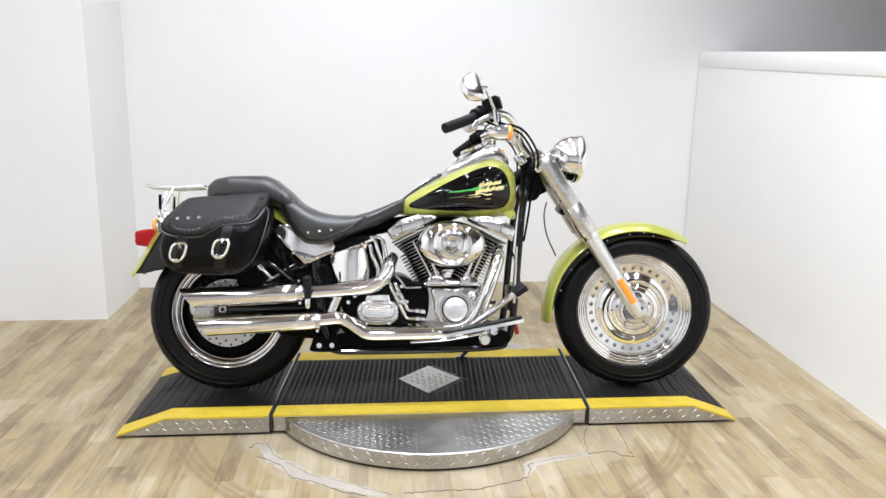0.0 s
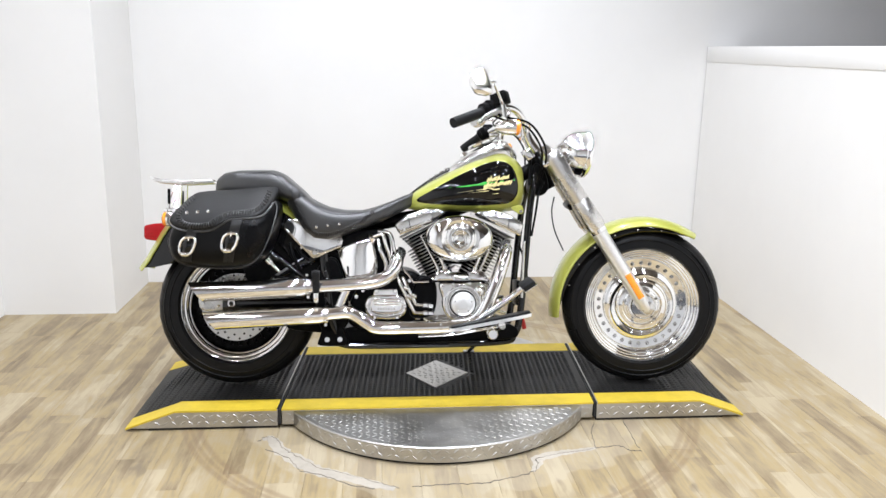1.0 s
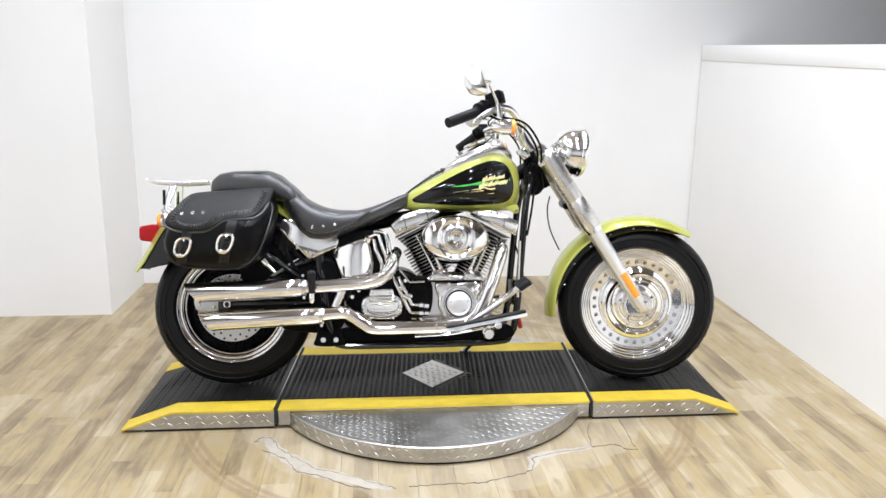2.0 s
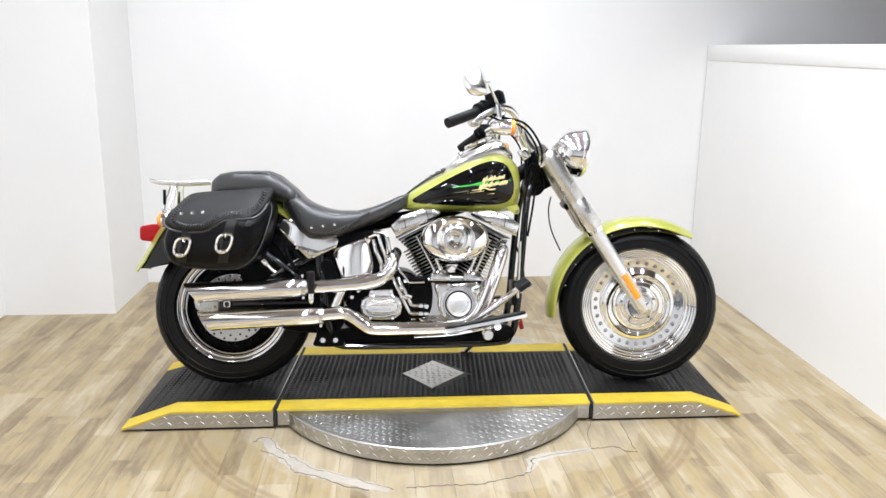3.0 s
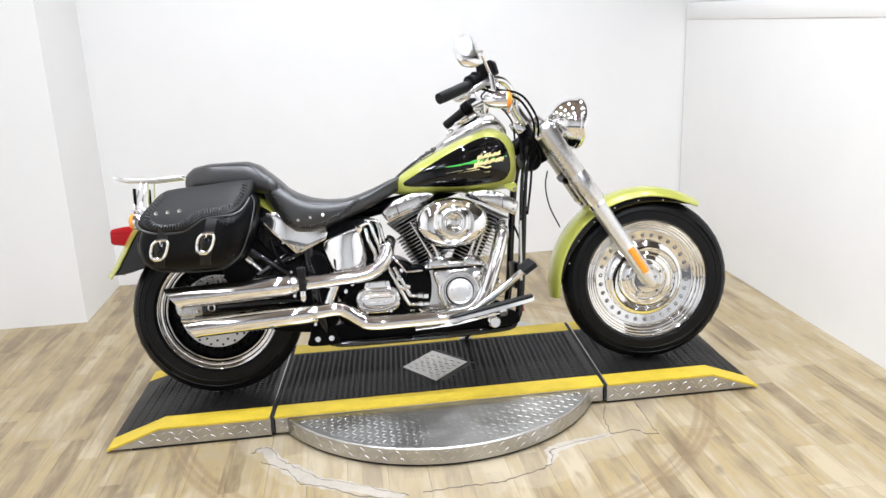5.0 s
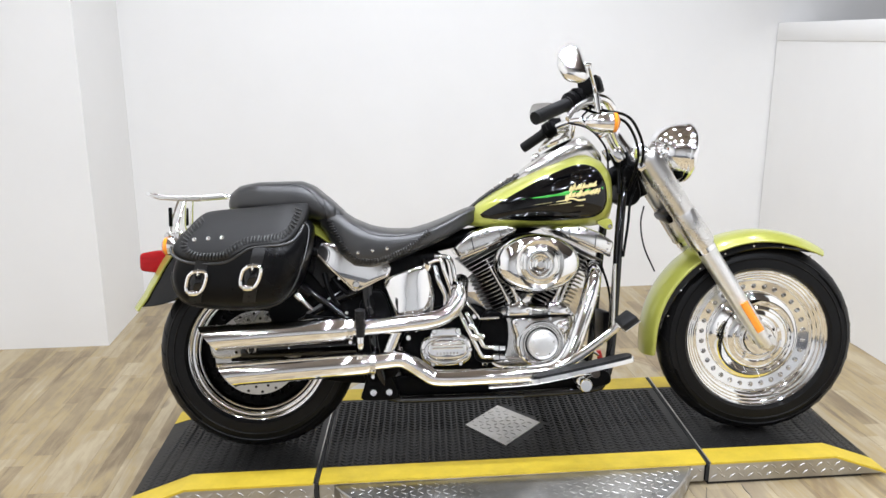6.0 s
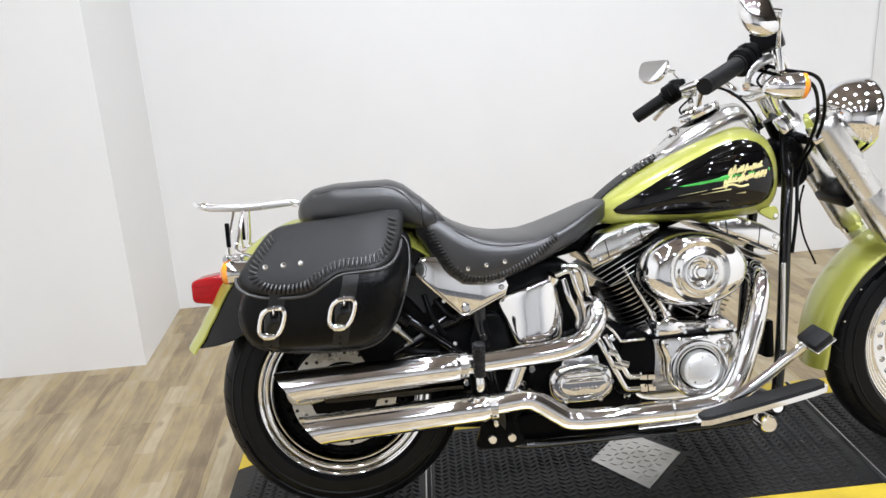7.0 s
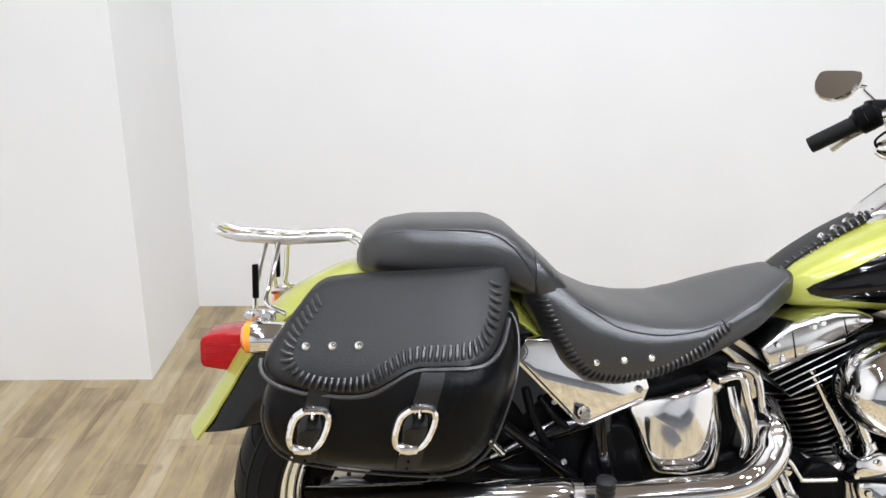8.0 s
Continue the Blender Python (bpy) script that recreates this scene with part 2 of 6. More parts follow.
def tube(pts, r, segs=12, steps=6, bm=None, flat=1.0):
    """A pipe along points; r is one radius or one for each point."""
    path = smooth_path(pts, steps) if steps else [Vector(q) for q in pts]
    rs = r if isinstance(r, (list, tuple)) else [r] * len(pts)
    n = len(path)
    rings = []
    up = Vector((0.013, 1, 0.017))
    for i, q in enumerate(path):
        d = (path[min(i + 1, n - 1)] - path[max(i - 1, 0)]).normalized()
        s = d.cross(up)
        if s.length < 0.05:
            s = d.cross(Vector((1, 0, 0.1)))
        s.normalize()
        w = d.cross(s)
        up = -w if w.dot(up) < 0 else w
        up = w if w.dot(up) > 0 else -w
        f = i / max(1, n - 1) * (len(rs) - 1)
        k = min(int(f), len(rs) - 2) if len(rs) > 1 else 0
        rad = rs[k] + (rs[min(k + 1, len(rs) - 1)] - rs[k]) * (f - k)
        rings.append([q + (s * math.cos(a) + w * math.sin(a) * flat) * rad for a in [2 * math.pi * j / segs for j in range(segs)]])
    return loft(rings, bm)


def lathe(profile, m=None, segs=48, bm=None, closed=False):
    """Turn (radius, height) points round local z, then set by m."""
    bm = bm or bmesh.new()
    m = m or Matrix()
    rings = []
    for r, h in profile:
        if r < 1e-6:
            rings.append([bm.verts.new(m @ Vector((0, 0, h)))])
        else:
            rings.append([bm.verts.new(m @ Vector((r * math.cos(a), r * math.sin(a), h))) for a in [2 * math.pi * k / segs for k in range(segs)]])
    pairs = list(zip(rings, rings[1:]))
    if closed:
        pairs.append((rings[-1], rings[0]))
    for a, b in pairs:
        for i in range(segs):
            j = (i + 1) % segs
            f = [a[i % len(a)], a[j % len(a)], b[j % len(b)], b[i % len(b)]]
            f = [v for k, v in enumerate(f) if v not in f[:k]]
            if len(f) > 2:
                bm.faces.new(f)
    return bm


def axis(at, d):
    """A pose whose z points along d."""
    return Matrix.Translation(at) @ Vector(d).to_track_quat("Z", "Y").to_matrix().to_4x4()


def box(x0, y0, z0, x1, y1, z1, bevel=0.003, m=None, bm=None, segs=2):
    own = bmesh.new()
    bmesh.ops.create_cube(own, size=1)
    for v in own.verts:
        v.co = Vector((x0 + (v.co.x + 0.5) * (x1 - x0), y0 + (v.co.y + 0.5) * (y1 - y0), z0 + (v.co.z + 0.5) * (z1 - z0)))
    if bevel:
        bmesh.ops.bevel(own, geom=own.edges[:], offset=bevel, segments=segs, affect="EDGES", profile=0.5)
    if m is not None:
        own.transform(m)
    if bm is None:
        return own
    return merge(bm, own)


def merge(bm, other):
    me = bpy.data.meshes.new("tmp")
    other.to_mesh(me)
    bm.from_mesh(me)
    bpy.data.meshes.remove(me)
    other.free()
    return bm


def resample(poly, n):
    """n points evenly round a closed smooth outline."""
    p = [Vector((*q, 0)) for q in poly]
    k = len(p)
    dense = []
    for i in range(k):
        a, b, c, d = p[i - 1], p[i], p[(i + 1) % k], p[(i + 2) % k]
        for s in range(12):
            t = s / 12
            dense.append(0.5 * (2 * b + (c - a) * t + (2 * a - 5 * b + 4 * c - d) * t * t + (3 * b - a - 3 * c + d) * t ** 3))
    acc = [0.0]
    for a, b in zip(dense, dense[1:] + dense[:1]):
        acc.append(acc[-1] + (b - a).length)
    out, j = [], 0
    dense.append(dense[0])
    for i in range(n):
        s = acc[-1] * i / n
        while acc[j + 1] < s:
            j += 1
        t = (s - acc[j]) / max(1e-9, acc[j + 1] - acc[j])
        out.append(dense[j].lerp(dense[j + 1], t).to_2d())
    return out


def pillow(outline, v0, v1, round0=0.02, round1=0.02, n=64, steps=5, bulge=0.0):
    """A solid with an (x, z) outline between y = v0 and y = v1, with rounded edges and bulged ends."""
    o = resample(outline, n)
    c = sum(o, Vector((0, 0))) / n
    s = 1 if v1 > v0 else -1
    size = sum((q - c).length for q in o) / n
    rings = []

    def ring(inset, v):
        return [((q + (c - q).normalized() * min(inset, (c - q).length))[0], v, (q + (c - q).normalized() * min(inset, (c - q).length))[1]) for q in o]
    for k in (0.3, 0.6):
        rings.append(ring(size * (1 - k) + round0 * k, v0 - s * bulge * (1 - k * k)))
    for i in range(steps + 1):
        a = math.pi / 2 * i / steps
        rings.append(ring(round0 * (1 - math.sin(a)), v0 + s * round0 * (1 - math.cos(a))))
    for i in range(steps + 1):
        a = math.pi / 2 * (1 - i / steps)
        rings.append(ring(round1 * (1 - math.sin(a)), v1 - s * round1 * (1 - math.cos(a))))
    for k in (0.6, 0.3):
        rings.append(ring(size * (1 - k) + round1 * k, v1 + s * bulge * (1 - k * k)))
    return loft(rings)


def prism(poly, v0, v1, bevel=0.003, segs=2):
    """A straight-sided solid with an (x, z) outline between y = v0 and v1, edges bevelled."""
    bm = loft([[(u, v0, w) for u, w in poly], [(u, v1, w) for u, w in poly]])
    bmesh.ops.recalc_face_normals(bm, faces=bm.faces)
    bmesh.ops.bevel(bm, geom=bm.edges[:], offset=bevel, segments=segs, affect="EDGES", profile=0.5)
    return bm


def super_ring(u, w0, w1, a, n=32, e=2.6, v=0.0, e_top=None):
    """A cross-section in the plane x = u from z = w0 to w1, half as wide as a."""
    c, h = (w0 + w1) / 2, (w1 - w0) / 2
    out = []
    for k in range(n):
        t = 2 * math.pi * k / n
        ct, st = math.cos(t), math.sin(t)
        ee = e if st < 0 or e_top is None else e_top
        out.append((u, v + a * math.copysign(abs(ct) ** (2 / ee), ct), c + h * math.copysign(abs(st) ** (2 / ee), st)))
    return out


def thing(name, at, label, category, rot=(0, 0, 0), group="", kind=""):
    ob = new(name)
    ob.empty_display_size = 0.1
    ob.matrix_basis = pose(*at, *rot)
    return tagged(ob, label, category, group, kind)


# ---- room ----
CEIL_Z = 3.3


def wall(name, x0, y0, x1, y1, z0, z1, thick, mat, label):
    """A wall whose visible face runs from (x0, y0) to (x1, y1), its thickness to the left of that way."""
    d = Vector((x1 - x0, y1 - y0, 0))
    ln = d.length
    bm = box(0, 0, z0, ln, thick, z1, 0.0)
    bm.transform(Matrix.Translation((x0, y0, 0)) @ Matrix.Rotation(math.atan2(d.y, d.x), 4, "Z"))
    return tagged(link(name, bm, mat), label, "wall", kind="structure")


def build_room():
    fl = link("floor", box(-6, -8, -0.2, 7, 4.2, -0.006, 0), GAP)
    tagged(fl, "wood-look plank floor with scuffed rings round the turntable", "floor", kind="structure")
    wall("wall_north", -1.69, 1.82, 6.0, 2.01, -0.01, CEIL_Z, 0.15, WALL, "smooth white painted back wall")
    wall("wall_pillar_side", -1.68, 1.18, -1.69, 1.82, -0.01, CEIL_Z, 0.3, WALL, "white painted return of the wall")
    wall("wall_pillar_front", -2.26, 1.172, -1.683, 1.183, -0.01, CEIL_Z, 0.3, WALL, "white painted projecting wall front")
    wall("wall_west", -2.30, -6.8, -2.26, 1.19, -0.01, CEIL_Z, 0.15, WALL, "white painted side wall")
    hw = wall("wall_half_east", 1.842, 1.9, 1.462, -6.8, -0.01, 1.43, 0.12, WALL, "white painted half-height partition wall")
    for v in hw.data.vertices:
        if v.co.z > 1:
            v.co.z = 1.42 + 0.0335 * (v.co.y - 1.9)
    wall("wall_east", 6.0, 2.2, 6.0, -6.8, -0.01, CEIL_Z, 0.15, DARKWALL, "far side wall beyond the partition, its shade put into the colour")
    # unseen closing wall, left white so that the chrome reflects brighter
    wall("wall_south", 6.0, -6.8, -2.4, -6.8, -0.01, CEIL_Z, 0.15, WALL, "unseen closing wall facing the turntable bay, kept white to brighten the chrome")
    tagged(link("ceiling", box(-2.6, -8.2, CEIL_Z, 6.2, 2.3, CEIL_Z + 0.1, 0), CEIL), "matt grey-brown showroom ceiling", "ceiling", kind="structure")
    d = Vector((1.457 - 1.837, -6.8 - 1.896, 0))
    bm = box(0, 0, 0, d.length, 0.22, 0.095, 0.004)
    for v in bm.verts:
        v.co.z += 1.405 - 0.0335 * v.co.x
    bm.transform(Matrix.Translation((1.837, 1.896, 0)) @ Matrix.Rotation(math.atan2(d.y, d.x), 4, "Z"))
    tagged(link("ledge_trim", bm, WALL), "white ledge cap on the partition wall", "trim", kind="structure")


build_room()


def ceiling_lamp(x, y, power, r=0.07):
    t = thing("ceiling_lamp", (x, y, CEIL_Z), "round white recessed ceiling lamp, switched on", "ceiling lamp", group="ceiling lamps")
    part("trim_ring", lathe([(r + 0.01, -0.02), (r + 0.03, -0.018), (r + 0.035, -0.001), (r + 0.01, -0.001)], closed=True), WALL, t)
    d = bpy.data.lights.new("lamp", "AREA")
    d.spread = radians(155)
    d.shape, d.size, d.energy, d.color = "DISK", 2 * r, power * LIGHT, (0.915, 0.965, 1.07)
    ob = new("lamp", d)
    ob.parent = t
    ob.matrix_basis = Matrix.Translation((0, 0, -0.012))


for ix in (-1.6, -0.5, 0.6, 1.6):
    for iy, bright in ((-4.6, 1.0), (-3.2, 1.2), (-1.8, 1.3), (-0.5, 0.95), (0.8, 0.88)):
        ceiling_lamp(ix + 0.1 * math.sin(7 * iy), iy, (21.5 if abs(ix) < 1 else 11.5) * bright)

# ---- turntable platform ----
ZP, NEAR, FAR = 0.078, -0.265, 0.395
SHEAR = 0.068
RAMP_X, TIP_X, TIP_Z = 1.0, 1.18, 0.014


def deck_z(x):
    """Height of the deck: flat, then down the end ramps."""
    a = abs(x)
    return ZP if a < RAMP_X else ZP + (TIP_Z - ZP) * (a - RAMP_X) / (TIP_X - RAMP_X)


def strip(xs, y0, y1, lift, thick):
    """A sheet over the deck between two lines of y."""
    rings = []
    for x in xs:
        z = deck_z(x) + lift
        rings.append([(x + SHEAR * (y - NEAR) * (0.35 if abs(x) > 1.1 else 1), y, zz) for y, zz in ((y0, z - thick), (y1, z - thick), (y1, z), (y0, z))])
    return loft(rings)


def lug(bm, at, ax, up, ln, wd, h):
    """One raised diamond-plate lug: a long low pyramid with a flat top."""
    at, ax, up = Vector(at), Vector(ax).normalized(), Vector(up).normalized()
    sd = up.cross(ax)
    b = [at + ax * ln, at + sd * wd, at - ax * ln, at - sd * wd]
    t = [at + up * h + (q - at) * 0.45 for q in b]
    vb, vt = [bm.verts.new(q) for q in b], [bm.verts.new(q) for q in t]
    for i in range(4):
        j = (i + 1) % 4
        bm.faces.new((vb[i], vb[j], vt[j], vt[i]))
    bm.faces.new(vt)


def tread(x0, x1, y0, y1):
    """Raised herringbone tread on the black deck."""
    bm = bmesh.new()
    nx, ny = int((x1 - x0) / 0.021), int((y1 - y0) / 0.019)
    for i in range(nx):
        for j in range(ny):
            x, y = x0 + (i + 0.5) * 0.021, y0 + (j + 0.5) * 0.019
            if abs(x - 0.0) < 0.14 and abs(x + 0.01) / 0.128 + abs(y - 0.05) / 0.15 < 1.06:
                continue
            xx = x + SHEAR * (y - NEAR)
            dz = (TIP_Z - ZP) / (TIP_X - RAMP_X) if abs(x) > RAMP_X else 0
            sg = 1 if x > 0 else -1
            worn = min(1.0, max(0.25, (y + 0.06) / 0.12 + 0.25 * math.sin(7 * x)))
            lug(bm, (xx, y, deck_z(x) + 0.0013), (1, 0.75 if i % 2 else -0.75, dz * sg), (-dz * sg, 0, 1), 0.0125, 0.0042, 0.0008 + 0.0018 * worn)
    return bm


def plate_side(x0, x1, y, z0, up):
    """Lugs on an upright diamond-plate side that faces -y."""
    bm = bmesh.new()
    n = int((x1 - x0) / 0.030)
    for i in range(n):
        for j in range(2):
            x = x0 + (i + 0.5 + 0.5 * (j % 2)) * 0.030
            z = z0 + 0.017 + j * 0.024
            if z + 0.012 > deck_z(x) or x > x1 - 0.01:
                continue
            lug(bm, (x, y, z), (1, 0, -0.75 if (i + j) % 2 else 0.75), (0, -1, 0), 0.0125, 0.0032, 0.0016)
    return bm


def build_platform():
    xs_c = [-0.612, -0.3, 0.0, 0.3, 0.574]
    tt = thing("turntable", (0, 0, 0), "steel turntable with black tread deck and yellow edges", "turntable")
    part("deck", box(-0.612, NEAR + 0.004, 0.014, 0.574, FAR - 0.004, ZP - 0.004, 0.002), PLATE, tt)
    part("tread_mat", strip(xs_c, -0.178, 0.298, 0.0, 0.006), MATBLACK, tt, "worn black rubber tread sheet")
    tagged(part("tread_pattern", tread(-0.605, 0.565, -0.174, 0.296), MATBLACK, tt), kind="stuff")
    for y0, y1 in ((NEAR, -0.178), (0.298, FAR)):
        part("yellow_edge", strip(xs_c, y0, y1, 0.001, 0.007), YELLOW, tt, "scuffed yellow safety edge")
    em = bmesh.new()
    pts = [(-0.136, 0.058), (-0.024, -0.099), (0.122, 0.050), (-0.001, 0.198)]
    loft([[(x, y, ZP - 0.001) for x, y in pts], [(x, y, ZP + 0.0035) for x, y in pts]], em)
    part("steel_diamond", em, PLATE, tt, "bare diamond-plate steel diamond")
    eb = bmesh.new()
    for i in range(-5, 6):
        for j in range(-6, 7):
            x, y = -0.009 + i * 0.024, 0.05 + j * 0.024
            if abs(x + 0.009) / 0.125 + abs(y - 0.05) / 0.145 < 0.86:
                lug(eb, (x, y, ZP + 0.0035), (1, 0.7 if (i + j) % 2 else -0.7, 0), (0, 0, 1), 0.011, 0.003, 0.0015)
    tagged(part("diamond_lugs", eb, PLATE, tt), kind="stuff")
    tagged(part("side_pattern", plate_side(-0.612, 0.574, NEAR + 0.004, 0.012, 1), PLATE, tt), kind="stuff")
    cx, cy, R, top = -0.02, 0.06, 0.636, 0.068
    part("disc", lathe([(0, top), (R - 0.004, top), (R, top - 0.004), (R, 0.012), (0, 0.012)], Matrix.Translation((cx, cy, 0)), 128), PLATE, tt, "round diamond-plate steel turntable disc")
    part("disc_skirt", lathe([(R - 0.01, 0.013), (R - 0.01, -0.002), (R - 0.06, -0.002), (R - 0.06, 0.013)], Matrix.Translation((cx, cy, 0)), 96, closed=True), GAP, tt, "black rubber skirt")
    db = bmesh.new()
    for i in range(-26, 27):
        for j in range(-30, -8):
            x, y = i * 0.0245, j * 0.0215 + (0.01 if i % 2 else 0)
            if y + cy < NEAR - 0.01 and math.hypot(x, y) < R - 0.016:
                worn = max(0.35, min(1.0, abs(x) / 0.3 + 0.2 * math.sin(9 * y)))
                lug(db, (cx + x, cy + y, top), (1, 0.75 if (i + j) % 2 else -0.75, 0), (0, 0, 1), 0.0115, 0.003, 0.0014 * worn)
    n = 130
    for k in range(n):
        a = 2 * math.pi * k / n
        if cy + R * math.sin(a) > NEAR - 0.02:
            continue
        for j in range(2):
            d = Vector((math.cos(a + j * math.pi / n), math.sin(a + j * math.pi / n), 0))
            tn = Vector((-d.y, d.x, 0))
            lug(db, Vector((cx, cy, 0.027 + j * 0.025)) + d * R, tn + Vector((0, 0, 0.75 if (k + j) % 2 else -0.75)), d, 0.0125, 0.0032, 0.0016)
    tagged(part("lug_pattern", db, PLATE, tt), kind="stuff")
    for sg in (-1, 1):
        x0 = -0.628 if sg < 0 else 0.590
        rp = thing("ramp", (0, 0, 0), "steel end ramp with black tread and yellow edges", "ramp", group="turntable ramps")
        xs = [x0, sg * 0.8, sg * RAMP_X, sg * 1.09, sg * TIP_X]
        bm = bmesh.new()
        rings = []
        for x in xs:
            z = deck_z(x) - 0.005
            sh = SHEAR * (0.35 if abs(x) > 1.1 else 1)
            rings.append([(x + sh * (y - NEAR), y, zz) for y, zz in ((NEAR + 0.004, 0.011), (FAR - 0.004, 0.011), (FAR - 0.004, max(z, 0.012)), (NEAR + 0.004, max(z, 0.012)))])
        part("ramp_body", loft(rings, bm), PLATE, rp)
        part("tread_mat", strip(xs, -0.178, 0.298, 0.0, 0.006), MATBLACK, rp, "worn black rubber tread sheet")
        tagged(part("tread_pattern", tread(min(x0, sg * 1.17), max(x0, sg * 1.17), -0.174, 0.296), MATBLACK, rp), kind="stuff")
        for y0, y1 in ((NEAR, -0.178), (0.298, FAR)):
            part("yellow_edge", strip(xs, y0, y1, 0.001, 0.007), YELLOW, rp, "scuffed yellow safety edge")
        tagged(part("side_pattern", plate_side(min(x0, sg * 1.17), max(x0, sg * 1.17), NEAR + 0.004, 0.012, 1), PLATE, rp), kind="stuff")
        part("seam_strip", strip([x0 - sg * 0.0135, x0 - sg * 0.0025], NEAR, FAR, 0.0, 0.06), GAP, rp, "black rubber joint strip")
        part("seam_edge", strip([x0 - sg * 0.0024, x0 + sg * 0.0012], NEAR, FAR, 0.0015, 0.02), PLATE, rp, "thin bare steel seam edge")
        part("foot_rail", box(min(x0, sg * 1.1), NEAR + 0.01, -0.004, max(x0, sg * 1.1), FAR - 0.02, 0.0112, 0), GAP, rp, "black rubber foot rail")


build_platform()

# ---- motorcycle ----
LEAN_DEG, Y_CONTACT = 11.0, -0.06
bike = thing("motorcycle", (0, Y_CONTACT, ZP + 0.001), "lime and black cruiser motorcycle with chrome engine, leaning on its stand", "motorcycle", rot=(-LEAN_DEG, 0, 0))
STEER_DEG, RAKE = -8.5, 32.6
PIVOT = Vector((0.395, 0, 0.86))
STEER = Matrix.Translation(PIVOT) @ Matrix.Rotation(radians(STEER_DEG), 4, Vector((-math.sin(radians(RAKE)), 0, math.cos(radians(RAKE))))) @ Matrix.Translation(-PIVOT)


BARS = Matrix.Translation((0.33, 0, 1.008)) @ Matrix.Rotation(radians(-6), 4, "X") @ Matrix.Translation((-0.33, 0, -1.04)) @ STEER


def bp(name, bm, mat, label="", parent=None, steer=False, smooth=40.0, kind=""):
    """A part of the motorcycle, in its own upright frame: x ahead, y to its left, z up."""
    if steer:
        bm.transform(BARS if steer == "bars" else STEER)
    ob = part(name, bm, mat, parent or bike, label, smooth)
    if kind:
        ob["kind"] = kind
    return ob


def across(u, w, v=0.0):
    """A pose whose z points to the rider's right."""
    return axis((u, v, w), (0, -1, 0))


def mirror_y(bm):
    bm.transform(Matrix.Diagonal((1, -1, 1, 1)))
    return bm


def sided(sections, e):
    """The right face of a body of rounded sections: y for (u, w), moved out by off."""
    def face(u, w, off=0.0):
        s = sections[-1]
        for a, b in zip(sections, sections[1:]):
            if u <= b[0]:
                t = max(0.0, (u - a[0]) / (b[0] - a[0]))
                s = [a[i] + (b[i] - a[i]) * t for i in range(4)]
                break
        c, h = (s[1] + s[2]) / 2, (s[2] - s[1]) / 2
        q = min(0.99, abs((w - c) / h))
        return -(s[3] * (1 - q ** e) ** (1 / e) + off)
    return face


def shell(outline, v_in, face, p=5.0, n=72, off=0.0, smooth=True):
    """A solid with an (x, z) outline: flat at y = v_in, its outer side at face(u, w), rounded towards the outline."""
    o = resample(outline, n) if smooth else [Vector(q) for q in outline]
    c = sum(o, Vector((0, 0))) / len(o)
    rings = []
    for s in (0.15, 0.5, 0.9, 1.0):
        rings.append([(c.x + (q.x - c.x) * s, v_in, c.y + (q.y - c.y) * s) for q in o])
    for s in (1.0, 0.997, 0.988, 0.97, 0.94, 0.88, 0.78, 0.62, 0.42, 0.2):
        k = max(0.0, 1 - s ** p) ** (1 / p) if s < 1 else 0.35
        ring = []
        for q in o:
            x, z = c.x + (q.x - c.x) * s, c.y + (q.y - c.y) * s
            f = face(x, z) - off
            ring.append((x, v_in + (f - v_in) * max(k, 0.35), z))
        rings.append(ring)
    return loft(rings)


def decal(outline, face, off, n=40, smooth=True, scales=(1.0, 0.9, 0.7, 0.45, 0.2), edge=0.002):
    """A thin skin that follows a side face."""
    o = resample(outline, n) if smooth else [Vector(q) for q in outline]
    c = sum(o, Vector((0, 0))) / len(o)
    rings = [[(q.x, face(q.x, q.y, -edge), q.y) for q in o]]
    for s in scales:
        ring = []
        for q in o:
            p = c + (q - c) * s
            ring.append((p.x, face(p.x, p.y, off), p.y))
        rings.append(ring)
    bm = loft(rings, caps=False)
    bm.verts.ensure_lookup_table()
    bm.faces.new([bm.verts[i] for i in range(len(bm.verts) - len(o), len(bm.verts))])
    return bm


def stud(bm, at, d, r=0.006):
    return lathe([(0, r * 0.8), (r * 0.5, r * 0.68), (r * 0.85, r * 0.35), (r, 0), (r, -0.002), (0, -0.002)], axis(at, d), 12, bm)


def bolt(bm, at, d=(0, -1, 0), r=0.008, h=0.006):
    return lathe([(0, h), (r * 0.75, h), (r, h * 0.6), (r, 0), (0, 0)], axis(at, d), 8, bm)


def tyre(R, r_in, half, m):
    prof = []
    n = 22
    for k in range(n + 1):
        a = math.pi * k / n - math.pi / 2
        prof.append((r_in + (R - r_in) * max(0.0, math.cos(a)) ** 0.72, half * math.sin(a)))
    prof.append((r_in - 0.008, half * 0.8))
    prof.append((r_in - 0.008, -half * 0.8))
    bm = lathe(prof, m, 96, closed=True)
    for t in (0.97, 0.86):
        r = r_in + (R - r_in) * math.cos(math.asin(t)) ** 0.72
        lathe([(r + 0.003, half * t), (r + 0.0008, half * t + 0.003), (r - 0.002, half * t + 0.0015), (r - 0.001, half * t - 0.002)], m, 96, bm, closed=True)
    return bm


